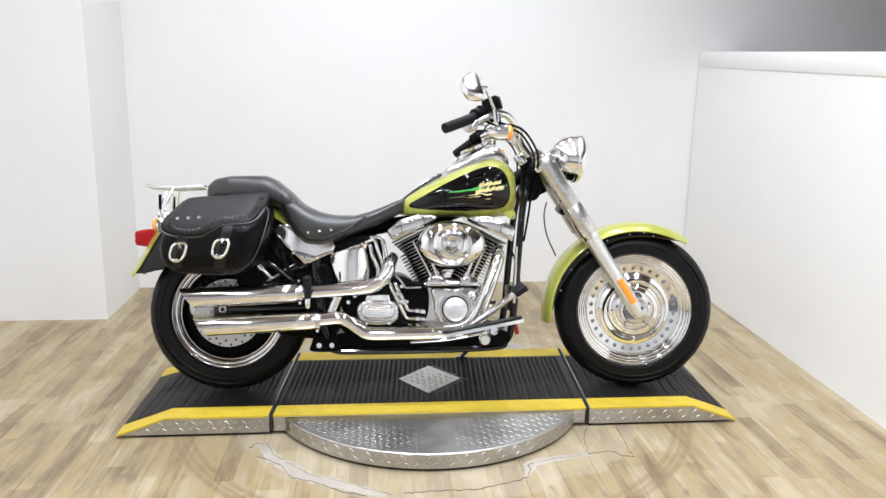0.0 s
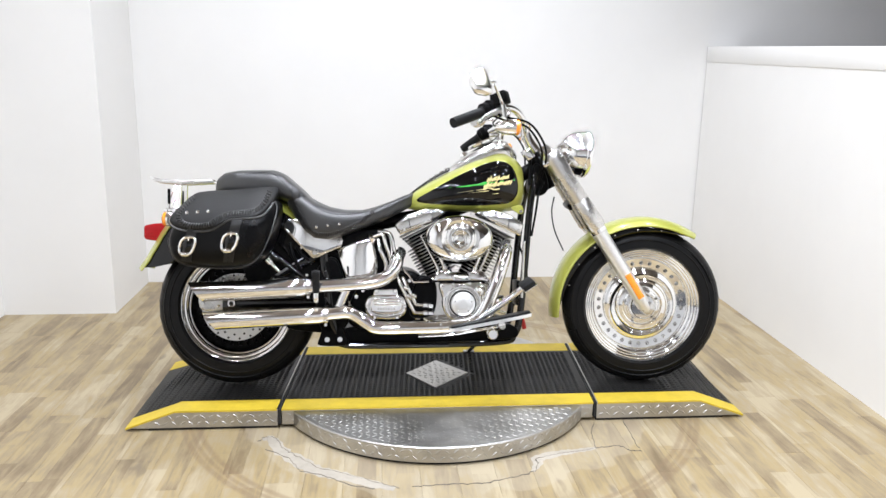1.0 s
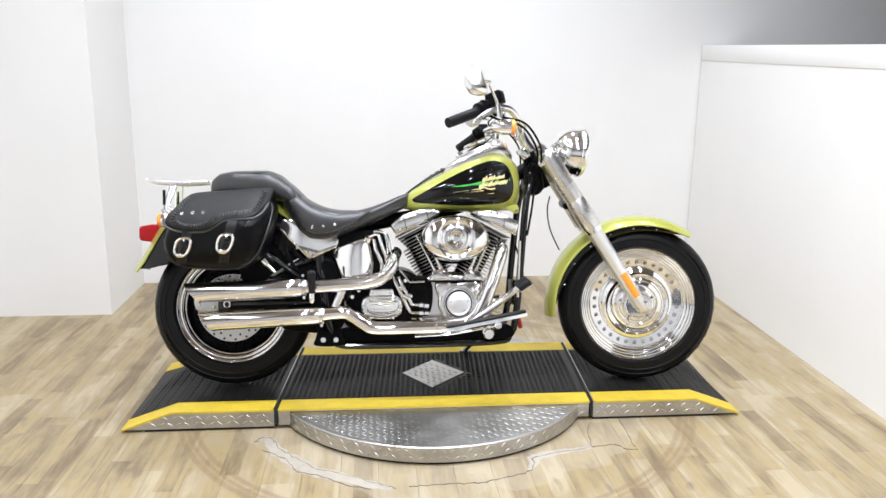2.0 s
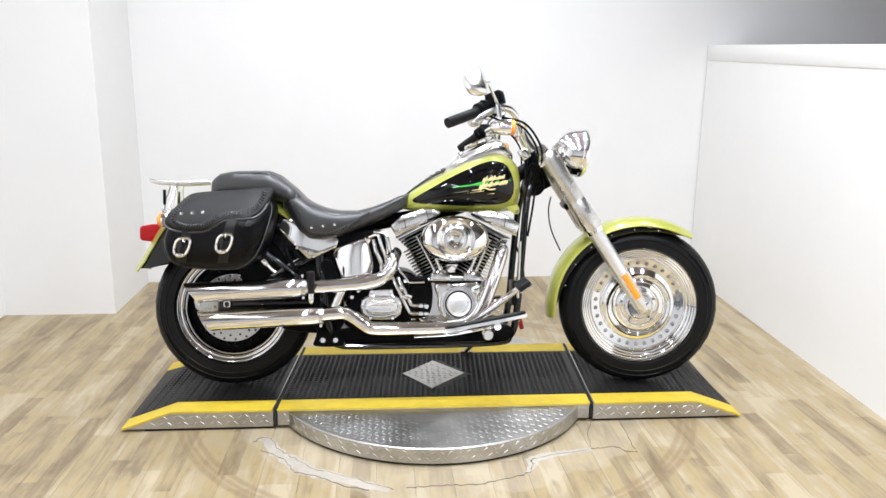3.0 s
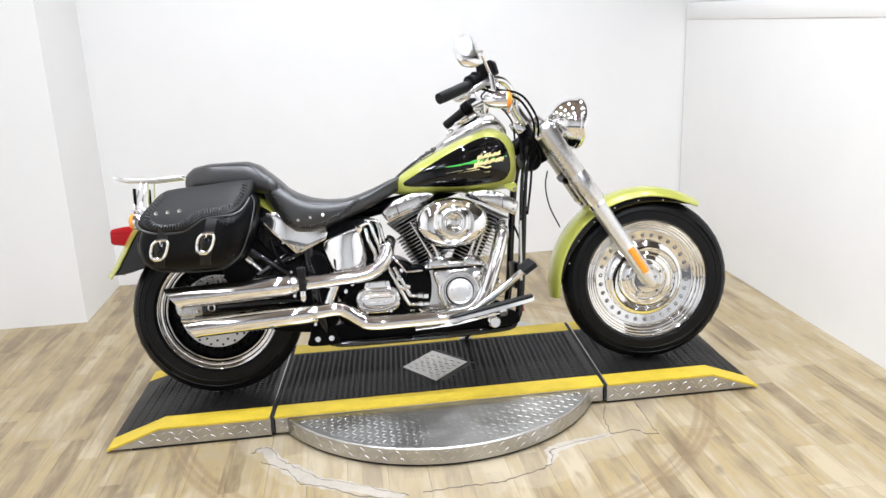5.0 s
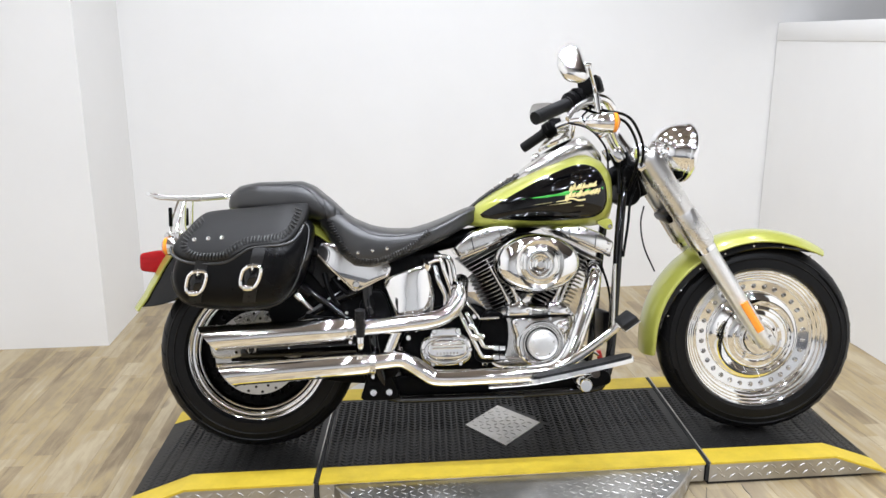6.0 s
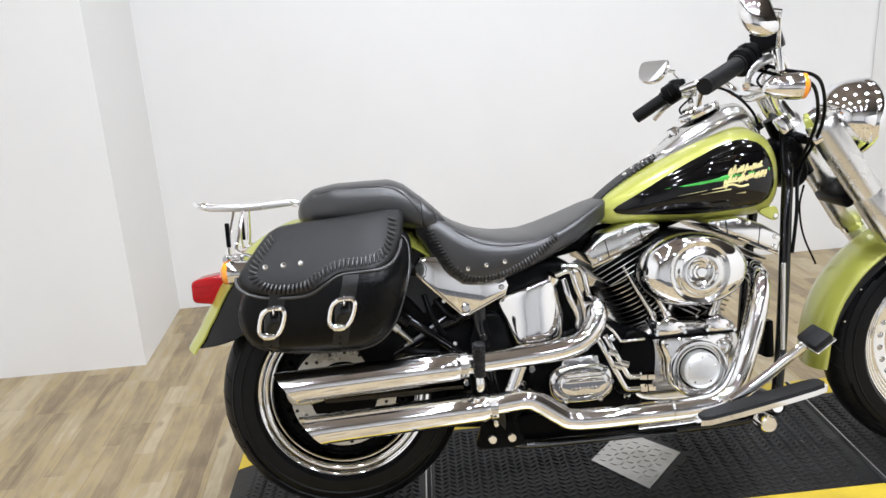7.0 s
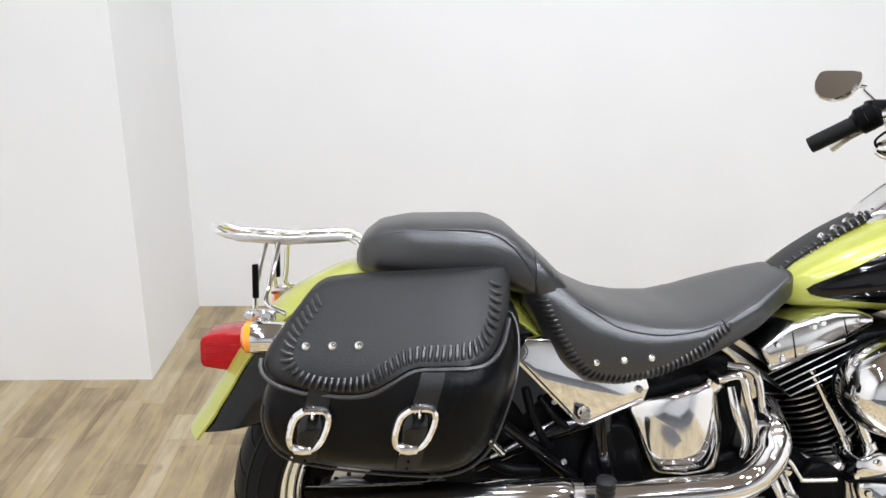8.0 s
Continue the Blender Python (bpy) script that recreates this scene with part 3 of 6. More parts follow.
def tread_cuts(R, r_in, half, m, count):
    """Tread grooves and raised sidewall marks of a tyre."""
    bm = bmesh.new()
    for k in range(count):
        for sg in (-1, 1):
            a0 = 2 * math.pi * (k + (0.5 if sg > 0 else 0)) / count
            pts = []
            for s in range(7):
                t = 0.30 + 0.56 * s / 6
                rr = r_in + (R - r_in) * math.cos(math.asin(t)) ** 0.72 - 0.0013
                aa = a0 + 0.12 * s / 6
                pts.append(m @ Vector((rr * math.cos(aa), rr * math.sin(aa), sg * half * t)))
            tube(pts, 0.0026, 5, 0, bm, flat=0.5)
    for k in range(4):
        pts = []
        for s in range(9):
            aa = math.pi / 2 * k + 0.35 + 0.5 * s / 8
            t = 0.90
            rr = r_in + (R - r_in) * math.cos(math.asin(t)) ** 0.72 + 0.001
            pts.append(m @ Vector((rr * math.cos(aa), rr * math.sin(aa), half * t)))
        tube(pts, 0.0034, 6, 0, bm)
    return bm


def holed_ring(r1, r2, rh, count, h, m, bm, slope=0.0):
    """A flat ring pierced by a circle of round holes."""
    rm = (r1 + r2) / 2
    for k in range(count):
        a0, a1 = 2 * math.pi * k / count, 2 * math.pi * (k + 1) / count
        am = (a0 + a1) / 2
        outer = [(r1, a0 + (a1 - a0) * t) for t in (0, 0.25, 0.5, 0.75)] + [(r1 + (r2 - r1) * t, a1) for t in (0, 0.5)]
        outer += [(r2, a1 + (a0 - a1) * t) for t in (0, 0.25, 0.5, 0.75)] + [(r2 + (r1 - r2) * t, a0) for t in (0, 0.5)]
        inner = []
        for r, a in outer:
            q = math.atan2(rm * (a - am), r - rm)
            inner.append((rm + rh * math.cos(q), am + rh * math.sin(q) / rm))
        vo = [bm.verts.new(m @ Vector((r * math.cos(a), r * math.sin(a), h + slope * (r - r1)))) for r, a in outer]
        vi = [bm.verts.new(m @ Vector((r * math.cos(a), r * math.sin(a), h + slope * (r - r1)))) for r, a in inner]
        vd = [bm.verts.new(m @ Vector((r * math.cos(a), r * math.sin(a), h - 0.02))) for r, a in inner]
        c = len(outer)
        for i in range(c):
            j = (i + 1) % c
            bm.faces.new((vo[i], vo[j], vi[j], vi[i]))
            bm.faces.new((vi[i], vi[j], vd[j], vd[i]))
    bmesh.ops.remove_doubles(bm, verts=bm.verts[:], dist=0.0002)
    return bm


RW, FW = (-0.801, 0.325), (0.820, 0.322)
R_REAR, R_FRONT = 0.309, 0.318
REAR_IN = 0.033


def build_wheels():
    m = across(*FW)
    rim = [(0.239, 0.045), (0.243, 0.051), (0.2415, 0.0565), (0.237, 0.0590), (0.2325, 0.0565), (0.2295, 0.049), (0.2285, 0.0475), (0.2262, 0.0492), (0.2232, 0.0478), (0.2205, 0.041), (0.2195, 0.0392), (0.2170, 0.0412), (0.2138, 0.0398), (0.2115, 0.033), (0.2105, 0.0312), (0.2075, 0.0334), (0.2042, 0.0318), (0.202, 0.024), (0.2008, 0.0222), (0.1975, 0.0245), (0.1942, 0.0225), (0.192, 0.013), (0.190, 0.0112), (0.188, 0.0125), (0.186, 0.010), (0.184, 0.004), (0.184, -0.04), (0.231, -0.05), (0.241, -0.05), (0.241, -0.045), (0.205, -0.03)]
    fw = bp("front_wheel", lathe(rim, m, 96), CHROME, "polished chrome disc wheel with round holes", steer=True)
    bm = bmesh.new()
    holed_ring(0.150, 0.1858, 0.0086, 30, 0.0045, m, bm, 0.15)
    lathe([(0.150, 0.0045), (0.1485, 0.011), (0.145, 0.014), (0.140, 0.0145), (0.132, 0.018), (0.122, 0.024), (0.110, 0.040), (0.104, 0.047), (0.098, 0.050), (0.094, 0.046), (0.090, 0.047), (0.080, 0.051), (0.070, 0.047), (0.066, 0.041), (0.060, 0.043), (0.056, 0.056), (0.052, 0.068), (0.046, 0.074), (0.0, 0.075)], m, 96, bm)
    bp("wheel_disc", bm, CHROME, "", fw, True)
    bp("back_disc", lathe([(0.184, -0.014), (0.05, -0.022), (0, -0.022)], m, 48), CHROME_DULL, "", fw, True)
    bm = bmesh.new()
    for k in range(5):
        a = 2 * math.pi * k / 5 + 0.4
        bolt(bm, m @ Vector((0.073 * math.cos(a), 0.073 * math.sin(a), 0.048)), (0, -1, 0), 0.0065, 0.006)
    bp("hub_bolts", bm, CHROME, "", fw, True, kind="stuff")
    bp("tyre", tyre(R_FRONT, 0.237, 0.066, m), RUBBER, "black rubber tyre", fw, True)
    bp("tread_pattern", tread_cuts(R_FRONT, 0.237, 0.066, m, 34), BLACK_PLASTIC, "", fw, True, kind="stuff")
    bp("axle_nut", lathe([(0, 0.126), (0.0055, 0.127), (0.0065, 0.135), (0.011, 0.137), (0.0125, 0.132), (0.013, 0.12), (0.017, 0.118), (0.017, 0.05), (0, 0.05)], across(0.828, 0.330, 0.012), 24), CHROME, "", fw, True)
    bp("axle_bore", lathe([(0, 0.1285), (0.0058, 0.1285)], across(0.828, 0.330, 0.012), 12), GAP, "", fw, True)
    bp("brake_disc", lathe([(0.145, -0.075), (0.145, -0.08), (0.09, -0.08), (0.09, -0.075)], m, 64, closed=True), ALU, "drilled steel brake disc", fw, True)
    m = across(*RW, REAR_IN)
    rim = [(0.2235, 0.046), (0.2245, 0.052), (0.2225, 0.0575), (0.2190, 0.0590), (0.2130, 0.0580), (0.2070, 0.0540), (0.2045, 0.0490), (0.2030, 0.0475), (0.2010, 0.0480), (0.1960, 0.0465), (0.1905, 0.0415),
           (0.1885, 0.0360), (0.1870, 0.0345), (0.1850, 0.0350), (0.1810, 0.0320), (0.1775, 0.0250), (0.1755, 0.010), (0.1740, -0.004), (0.1720, -0.02), (0.19, -0.06), (0.216, -0.07), (0.222, -0.07), (0.222, -0.06), (0.20, -0.05)]
    rw = bp("rear_wheel", lathe(rim, m, 96), CHROME, "polished chrome disc wheel with round holes")
    bm = bmesh.new()
    holed_ring(0.136, 0.173, 0.0085, 30, 0.000, m, bm)
    lathe([(0.136, 0.000), (0.12, 0.006), (0.06, 0.02), (0.05, 0.035), (0, 0.035)], m, 72, bm)
    # chrome discs coloured black: their shade and dark reflections are put into colour
    bp("wheel_disc", bm, BLACK_METAL, "", rw)
    bp("back_disc", lathe([(0.19, -0.02), (0, -0.03)], m, 48), BLACK_METAL, "", rw)
    bp("tyre", tyre(R_REAR, 0.2225, 0.075, m), RUBBER, "wide black rubber tyre", rw)
    bp("tread_pattern", tread_cuts(R_REAR, 0.2225, 0.075, m, 30), BLACK_PLASTIC, "", rw, kind="stuff")
    bd = bp("brake_disc", lathe([(0.132, 0.062), (0.132, 0.067), (0.085, 0.067), (0.085, 0.062)], m, 72, closed=True), ALU, "drilled steel brake disc", rw)
    hb = bmesh.new()
    for ring, cnt in ((0.124, 18), (0.108, 18)):
        for k in range(cnt):
            a = 2 * math.pi * (k + ring * 30) / cnt
            lathe([(0, 0.0674), (0.0046, 0.0674), (0.0046, 0.065)], m @ Matrix.Translation((ring * math.cos(a), ring * math.sin(a), 0)), 8, hb)
    bp("disc_holes", hb, GAP, "", bd, kind="stuff")
    bp("disc_carrier", lathe([(0.09, 0.064), (0.07, 0.073), (0.05, 0.075), (0.0, 0.075)], m, 40), BLACK_METAL, "", rw)
    am = across(-0.813, 0.344, 0.062)
    bm = lathe([(0, 0.140), (0.007, 0.140), (0.009, 0.146), (0.014, 0.146), (0.016, 0.142), (0.016, 0.136), (0.022, 0.134), (0.024, 0.128), (0.024, 0.10), (0, 0.10)], am, 20)
    an = bp("axle_nut", bm, CHROME, "", rw)
    bp("axle_bore", lathe([(0, 0.1465), (0.0095, 0.1465), (0.0095, 0.142)], am, 6), GAP, "", an)
    bp("axle_washer", lathe([(0, 0.128), (0.027, 0.128), (0.029, 0.124), (0.029, 0.11)], am, 28), BLACK_PAINT, "", an)


build_wheels()


def fender(name, center, R, half, a0, a1, mat, steer, deep, label, lip=0.0, n=44, thick=0.0035, out=0.0):
    """A curved mudguard: rounded crown and side valances, swept along an arc (degrees from ahead, upward)."""
    rings = []
    for i in range(n + 1):
        a = radians(a0 + (a1 - a0) * i / n)
        t = i / n
        rr = R(math.degrees(a)) + out
        dp = deep(t)
        h = half(t) + out
        prof = []
        for k in range(21):
            s = -1 + 2 * k / 20
            q = abs(s)
            if q < 0.7:
                prof.append((h * (q / 0.7) * 0.93 * math.copysign(1, s), -h * 0.28 * (q / 0.7) ** 2.6))
            else:
                z = (q - 0.7) / 0.3
                prof.append((h * (0.93 + 0.07 * math.sin(z * math.pi / 2)) * math.copysign(1, s), -h * 0.28 - dp * z))
        inner = [(v * 0.965, d - thick) for v, d in reversed(prof)]
        rings.append([(center[0] + (rr + d) * math.cos(a), v, center[1] + (rr + d) * math.sin(a)) for v, d in prof + inner])
    return bp(name, loft(rings), mat, label, None, steer)


def build_fenders():
    def taper(t):
        return 1 - 0.30 * max(0, 1 - t / 0.10) ** 2 - 0.12 * max(0, (t - 0.93) / 0.07) ** 2
    rf = lambda a: 0.357 + 0.018 * max(0, (a - 100) / 90) ** 1.4 + 0.004 * max(0, (80 - a) / 30) ** 1.6
    fender("front_fender", FW, rf, lambda t: 0.086 * taper(t), 54, 188, LIME, True, lambda t: 0.006 + 0.004 * t, "lime green painted front mudguard")
    fender("front_fender_valance", FW, rf, lambda t: 0.084 * taper(t), 58, 184, BLACK_PAINT, True, lambda t: 0.030 * math.sin(math.pi * min(1, max(0.02, t))) ** 0.5, "black inner valance of the front mudguard", out=-0.004)
    def rr(a):
        t = [(40, 0.43), (90, 0.452), (105, 0.449), (120, 0.436), (132, 0.417), (142, 0.402), (152, 0.399), (160, 0.410)]
        for (a0, r0), (a1, r1) in zip(t, t[1:]):
            if a <= a1:
                k = (a - a0) / (a1 - a0)
                return r0 + (r1 - r0) * k
        return t[-1][1]
    c = (-0.79, 0.335)
    fender("rear_fender", c, rr, lambda t: 0.122 - 0.04 * t, 42, 159, LIME, False, lambda t: 0.004, "lime green painted rear mudguard")
    fender("rear_fender_valance", c, rr, lambda t: 0.122 - 0.04 * t, 44, 156.5, BLACK_PAINT, False, lambda t: 0.004 + (0.11 - 0.04 * t) * min(1, (1 - t) / 0.10) ** 0.7, "black side valance of the rear mudguard", out=-0.004)
    rv = bmesh.new()
    for k in range(7):
        a = radians(62 + 17 * k)
        stud(rv, (FW[0] + 0.312 * math.cos(a), -0.0835, FW[1] + 0.312 * math.sin(a)), (0, -1, 0), 0.0035)
    bp("valance_rivets", rv, CHROME, "", None, True, kind="stuff")


build_fenders()

TANK = [(-0.146, 0.716, 0.733, 0.026), (-0.132, 0.708, 0.754, 0.058), (-0.10, 0.702, 0.782, 0.088), (-0.04, 0.698, 0.819, 0.114), (0.04, 0.696, 0.860, 0.134),
        (0.12, 0.695, 0.898, 0.148), (0.20, 0.695, 0.923, 0.153), (0.255, 0.696, 0.926, 0.148), (0.292, 0.700, 0.912, 0.132), (0.316, 0.712, 0.887, 0.104), (0.329, 0.738, 0.852, 0.055)]
tank_face = sided(TANK, 2.5)


def section_at(sections, u):
    for a, b in zip(sections, sections[1:]):
        if u <= b[0]:
            t = max(0, (u - a[0]) / (b[0] - a[0]))
            return [a[i] + (b[i] - a[i]) * t for i in range(4)]
    return sections[-1]


def body(sections, e, n=48, steps=40):
    us = [sections[0][0] + (sections[-1][0] - sections[0][0]) * (0.5 - 0.5 * math.cos(math.pi * i / steps)) for i in range(steps + 1)]
    return loft([super_ring(u, *section_at(sections, u)[1:], n, e) for u in us])


def build_tank():
    tk = bp("fuel_tank", body(TANK, 2.5), LIME, "lime green teardrop fuel tank")
    panel = [(-0.104, 0.742), (-0.06, 0.770), (0.04, 0.826), (0.11, 0.860), (0.175, 0.886), (0.225, 0.893), (0.266, 0.872), (0.288, 0.822), (0.289, 0.765), (0.262, 0.731), (0.19, 0.721), (0.10, 0.718), (0.0, 0.723), (-0.08, 0.729)]
    for flip in (False, True):
        bm = decal(panel, tank_face, 0.0016, 72, scales=(0.985, 0.9, 0.75, 0.55, 0.3, 0.1))
        pn = bp("black_panel", mirror_y(bm) if flip else bm, BLACK_PAINT, "gloss black side panel", tk)
        if flip:
            continue
        bp("green_streak", decal([(0.014, 0.786), (0.09, 0.796), (0.168, 0.811), (0.274, 0.821), (0.276, 0.814), (0.168, 0.797), (0.09, 0.790)], tank_face, 0.0024, smooth=False, scales=(1.0, 0.6, 0.2), edge=-0.001), GREEN_STREAK, "bright green painted streak", pn)
        for u0, w0, u1, w1, h in ((0.046, 0.767, 0.163, 0.782, 0.0019), (0.093, 0.766, 0.172, 0.775, 0.0015), (0.185, 0.763, 0.210, 0.765, 0.0014)):
            bp("pale_line", decal([(u0, w0), (u1, w1 - h), (u1, w1 + h)], tank_face, 0.0026, smooth=False, scales=(1.0, 0.5), edge=-0.001), CREAM, "thin pale painted line", pn)
        # a brush-painted mark: two uneven bands of short slanted dabs, no letters
        rng = random.Random(11)
        for w, rise, ua, n in ((0.816, 0.012, 0.168, 13), (0.793, 0.017, 0.155, 17)):
            for k in range(n):
                u, wb = ua + 0.0064 * k + rng.uniform(-0.001, 0.001), w + rise * k / n + rng.uniform(-0.002, 0.002)
                h = rng.uniform(0.005, 0.009) * (2.0 if k in (1, 6) else 1.0)
                line = [(a, tank_face(a, b, 0.0020), b) for a, b in ((u - 0.2 * h, wb - h), (u + 0.15 * h, wb), (u + 0.7 * h, wb + h))]
                bp("logo_dab", tube(line, [0.0016, 0.0032, 0.0018], 6, 0), CREAM, "", pn)
        for pts, r in (([(0.152, 0.783), (0.175, 0.786), (0.195, 0.780), (0.215, 0.783)], 0.0028), ([(0.166, 0.813), (0.20, 0.818), (0.252, 0.826)], 0.0024), ([(0.158, 0.791), (0.20, 0.796), (0.264, 0.809)], 0.0024)):
            line = smooth_path([(a, tank_face(a, b, 0.0020), b) for a, b in pts], 5)
            bp("logo_stroke", tube(line, r, 6, 0), CREAM, "cream brush-painted mark", pn)
    lug_ = pillow([(0.268, 0.712), (0.300, 0.688), (0.316, 0.690), (0.318, 0.704), (0.308, 0.722)], -0.085, -0.10, 0.003, 0.003, 24)
    tm = bp("tank_mount", lug_, LIME, "", tk)
    bm = bmesh.new()
    bolt(bm, (0.307, -0.10, 0.698), r=0.0075)
    bp("mount_bolt", bm, CHROME, "", tm)
    # dash console over the tank's middle
    dash = [(0.025, 0.835, 0.865, 0.035), (0.05, 0.840, 0.888, 0.050), (0.10, 0.855, 0.926, 0.063), (0.16, 0.875, 0.960, 0.072), (0.215, 0.895, 0.985, 0.075), (0.25, 0.895, 0.988, 0.072), (0.275, 0.89, 0.965, 0.062), (0.30, 0.875, 0.935, 0.045)]
    ds = bp("dash_console", body(dash, 2.6, 32, 24), CHROME_DULL, "chrome dash console on the tank")
    bp("speedometer_rim", lathe([(0.052, 0.0), (0.054, 0.008), (0.050, 0.013), (0.045, 0.012), (0.044, 0.004)], axis((0.165, 0, 0.966), (-0.42, 0, 1)), 40), CHROME, "", ds)
    bp("speedometer_face", lathe([(0.0, 0.006), (0.045, 0.006)], axis((0.165, 0, 0.966), (-0.42, 0, 1)), 40), BLACK_PAINT, "dark speedometer face", ds)
    bp("ignition_switch", lathe([(0, 0.014), (0.012, 0.014), (0.016, 0.010), (0.017, 0)], axis((0.095, 0, 0.921), (-0.5, 0, 1)), 20), CHROME, "", ds)
    # leather strap with studs from the seat to the dash
    pts = [(-0.135, 0.746), (-0.09, 0.783), (-0.03, 0.823), (0.045, 0.862)]
    rings = [[(u, v, w + 0.011 - 5 * v * v * 0.5 + dz) for v, dz in ((-0.036, -0.004), (-0.036, 0.002), (0, 0.003), (0.036, 0.002), (0.036, -0.004))] for u, _, w in [tuple(q) for q in smooth_path([(u, 0, w) for u, w in pts], 5)]]
    sp = bp("tank_strap", loft(rings), LEATHER, "black leather tank strap with chrome studs")
    sb = bmesh.new()
    for t in (0.50, 0.62, 0.74, 0.86):
        u = -0.135 + 0.18 * t
        w = 0.746 + 0.117 * (1 - (1 - t) ** 1.2)
        stud(sb, (u, -0.018, w + 0.0135), (-0.5, -0.3, 1), 0.0075)
    bp("strap_studs", sb, CHROME, "", sp, kind="stuff")
    lb = bmesh.new()
    for k in range(16):
        t = k / 15
        u, w = -0.13 + 0.172 * t, 0.749 + 0.113 * (1 - (1 - t) ** 1.2)
        tube([(u - 0.002, -0.022, w + 0.012), (u, -0.030, w + 0.011), (u + 0.002, -0.038, w + 0.003)], 0.0032, 6, 2, lb)
    bp("strap_lacing", lb, LACE, "", sp, kind="stuff")


build_tank()

SEAT = [(-0.592, 0.712, 0.757, 0.120), (-0.566, 0.668, 0.772, 0.142), (-0.53, 0.608, 0.764, 0.160), (-0.49, 0.583, 0.738, 0.172), (-0.437, 0.582, 0.715, 0.180), (-0.38, 0.600, 0.704, 0.184), (-0.31, 0.628, 0.703, 0.180), (-0.26, 0.648, 0.716, 0.165), (-0.20, 0.674, 0.738, 0.138), (-0.15, 0.700, 0.760, 0.100), (-0.12, 0.715, 0.770, 0.075), (-0.108, 0.728, 0.768, 0.055)]
seat_face = sided(SEAT, 3.8)
PILLION = [(-0.872, 0.775, 0.800, 0.055), (-0.862, 0.762, 0.825, 0.085), (-0.835, 0.755, 0.846, 0.108), (-0.78, 0.752, 0.856, 0.126), (-0.70, 0.748, 0.857, 0.138), (-0.645, 0.742, 0.857, 0.143), (-0.61, 0.734, 0.842, 0.143), (-0.57, 0.722, 0.806, 0.140), (-0.53, 0.712, 0.770, 0.134), (-0.515, 0.715, 0.752, 0.122)]
pillion_face = sided(PILLION, 3.6)


def laces(path, face, length, out, count, flip, r=0.0026):
    """Lace loops across a seam that runs along (u, w) points on a side face."""
    line = smooth_path([(u, 0, w) for u, w in path], 24)
    bm = bmesh.new()
    acc = [0.0]
    for a, b in zip(line, line[1:]):
        acc.append(acc[-1] + (b - a).length)
    for k in range(count):
        s = acc[-1] * (k + 0.5) / count
        j = max(i for i in range(len(acc)) if acc[i] <= s)
        j = min(j, len(line) - 2)
        p = line[j].lerp(line[j + 1], (s - acc[j]) / max(1e-6, acc[j + 1] - acc[j]))
        d = (line[j + 1] - line[j]).normalized()
        nrm = Vector((-d.z, 0, d.x)) + d * 0.25
        pts = []
        for t, lift in ((-1, -0.002), (-0.55, 0.0012), (0, 0.0026), (0.55, 0.0012), (1, -0.002)):
            q = p + nrm * (length * 0.5 * t)
            pts.append((q.x, (-1 if flip else 1) * face(q.x, q.z, out + lift), q.z))
        tube(pts, r, 6, 0, bm)
    return bm


def build_seat():
    st = bp("rider_seat", body(SEAT, 3.8), SEAT_LEATHER, "black leather rider seat with laced skirt and studs")
    pl = bp("pillion_seat", body(PILLION, 3.6), SEAT_LEATHER, "black leather pillion seat")
    skirt = [(-0.566, 0.735), (-0.545, 0.69), (-0.512, 0.637), (-0.482, 0.613), (-0.437, 0.609), (-0.385, 0.622), (-0.33, 0.648), (-0.285, 0.680), (-0.265, 0.698)]
    for flip in (False, True):
        sg = -1 if flip else 1
        bp("lacing", laces(skirt, seat_face, 0.017, 0.0006, 46, flip, 0.0027), LACE, "", st, kind="stuff")
        sb = bmesh.new()
        for u, w in ((-0.481, 0.637), (-0.438, 0.643), (-0.395, 0.648)):
            stud(sb, (u, sg * seat_face(u, w), w), (0, -sg, 0.1), 0.0068)
        bp("seat_studs", sb, CHROME, "", st, kind="stuff")
        bp("piping", tube([(u, sg * seat_face(u, w, 0.0003), w) for u, w in ((-0.565, 0.755), (-0.50, 0.725), (-0.44, 0.692), (-0.36, 0.684), (-0.28, 0.698), (-0.22, 0.722), (-0.15, 0.752))], 0.0013, 6, 5), LACE, "", st)
        bp("seam", tube([(u, sg * seat_face(u, w, 0.0003), w) for u, w in ((-0.262, 0.700), (-0.295, 0.66), (-0.33, 0.632))], 0.0022, 6, 5), LACE, "", st)
        bp("piping", tube([(u, sg * pillion_face(u, w, 0.0003), w) for u, w in ((-0.845, 0.823), (-0.80, 0.838), (-0.72, 0.843), (-0.655, 0.840), (-0.615, 0.818), (-0.575, 0.765), (-0.555, 0.738))], 0.0014, 6, 5), LACE, "", pl)
    band = bmesh.new()
    rings = []
    for u, k in ((-0.578, 0.98), (-0.576, 1.022), (-0.572, 1.034), (-0.548, 1.038), (-0.544, 1.026), (-0.542, 0.98)):
        a = section_at(PILLION, u)
        c = (a[1] + a[2]) / 2
        rings.append(super_ring(u, c + (a[1] - c) * k, c + (a[2] - c) * k, a[3] * k, 48, 3.6))
    bp("seat_band", loft(rings, band), SEAT_LEATHER, "", pl)


build_seat()


def bag_face(u, w, off=0.0):
    """Outer side of the right saddlebag: leaning out ahead, curving in towards its top."""
    f = -0.283 - 0.045 * min(1.0, max(0.0, (u + 0.95) / 0.25)) + 0.06 * max(0.0, (u + 0.70) / 0.1) ** 2
    if w > 0.64:
        f += 0.155 * min(1.0, (w - 0.64) / 0.145) ** 1.65
    if w < 0.66:
        f += 0.6 * (0.66 - w) ** 2
    if w < 0.55:
        f += 0.10 * ((0.55 - w) / 0.07) ** 2 * 0.25
    return min(f, -0.14) - off


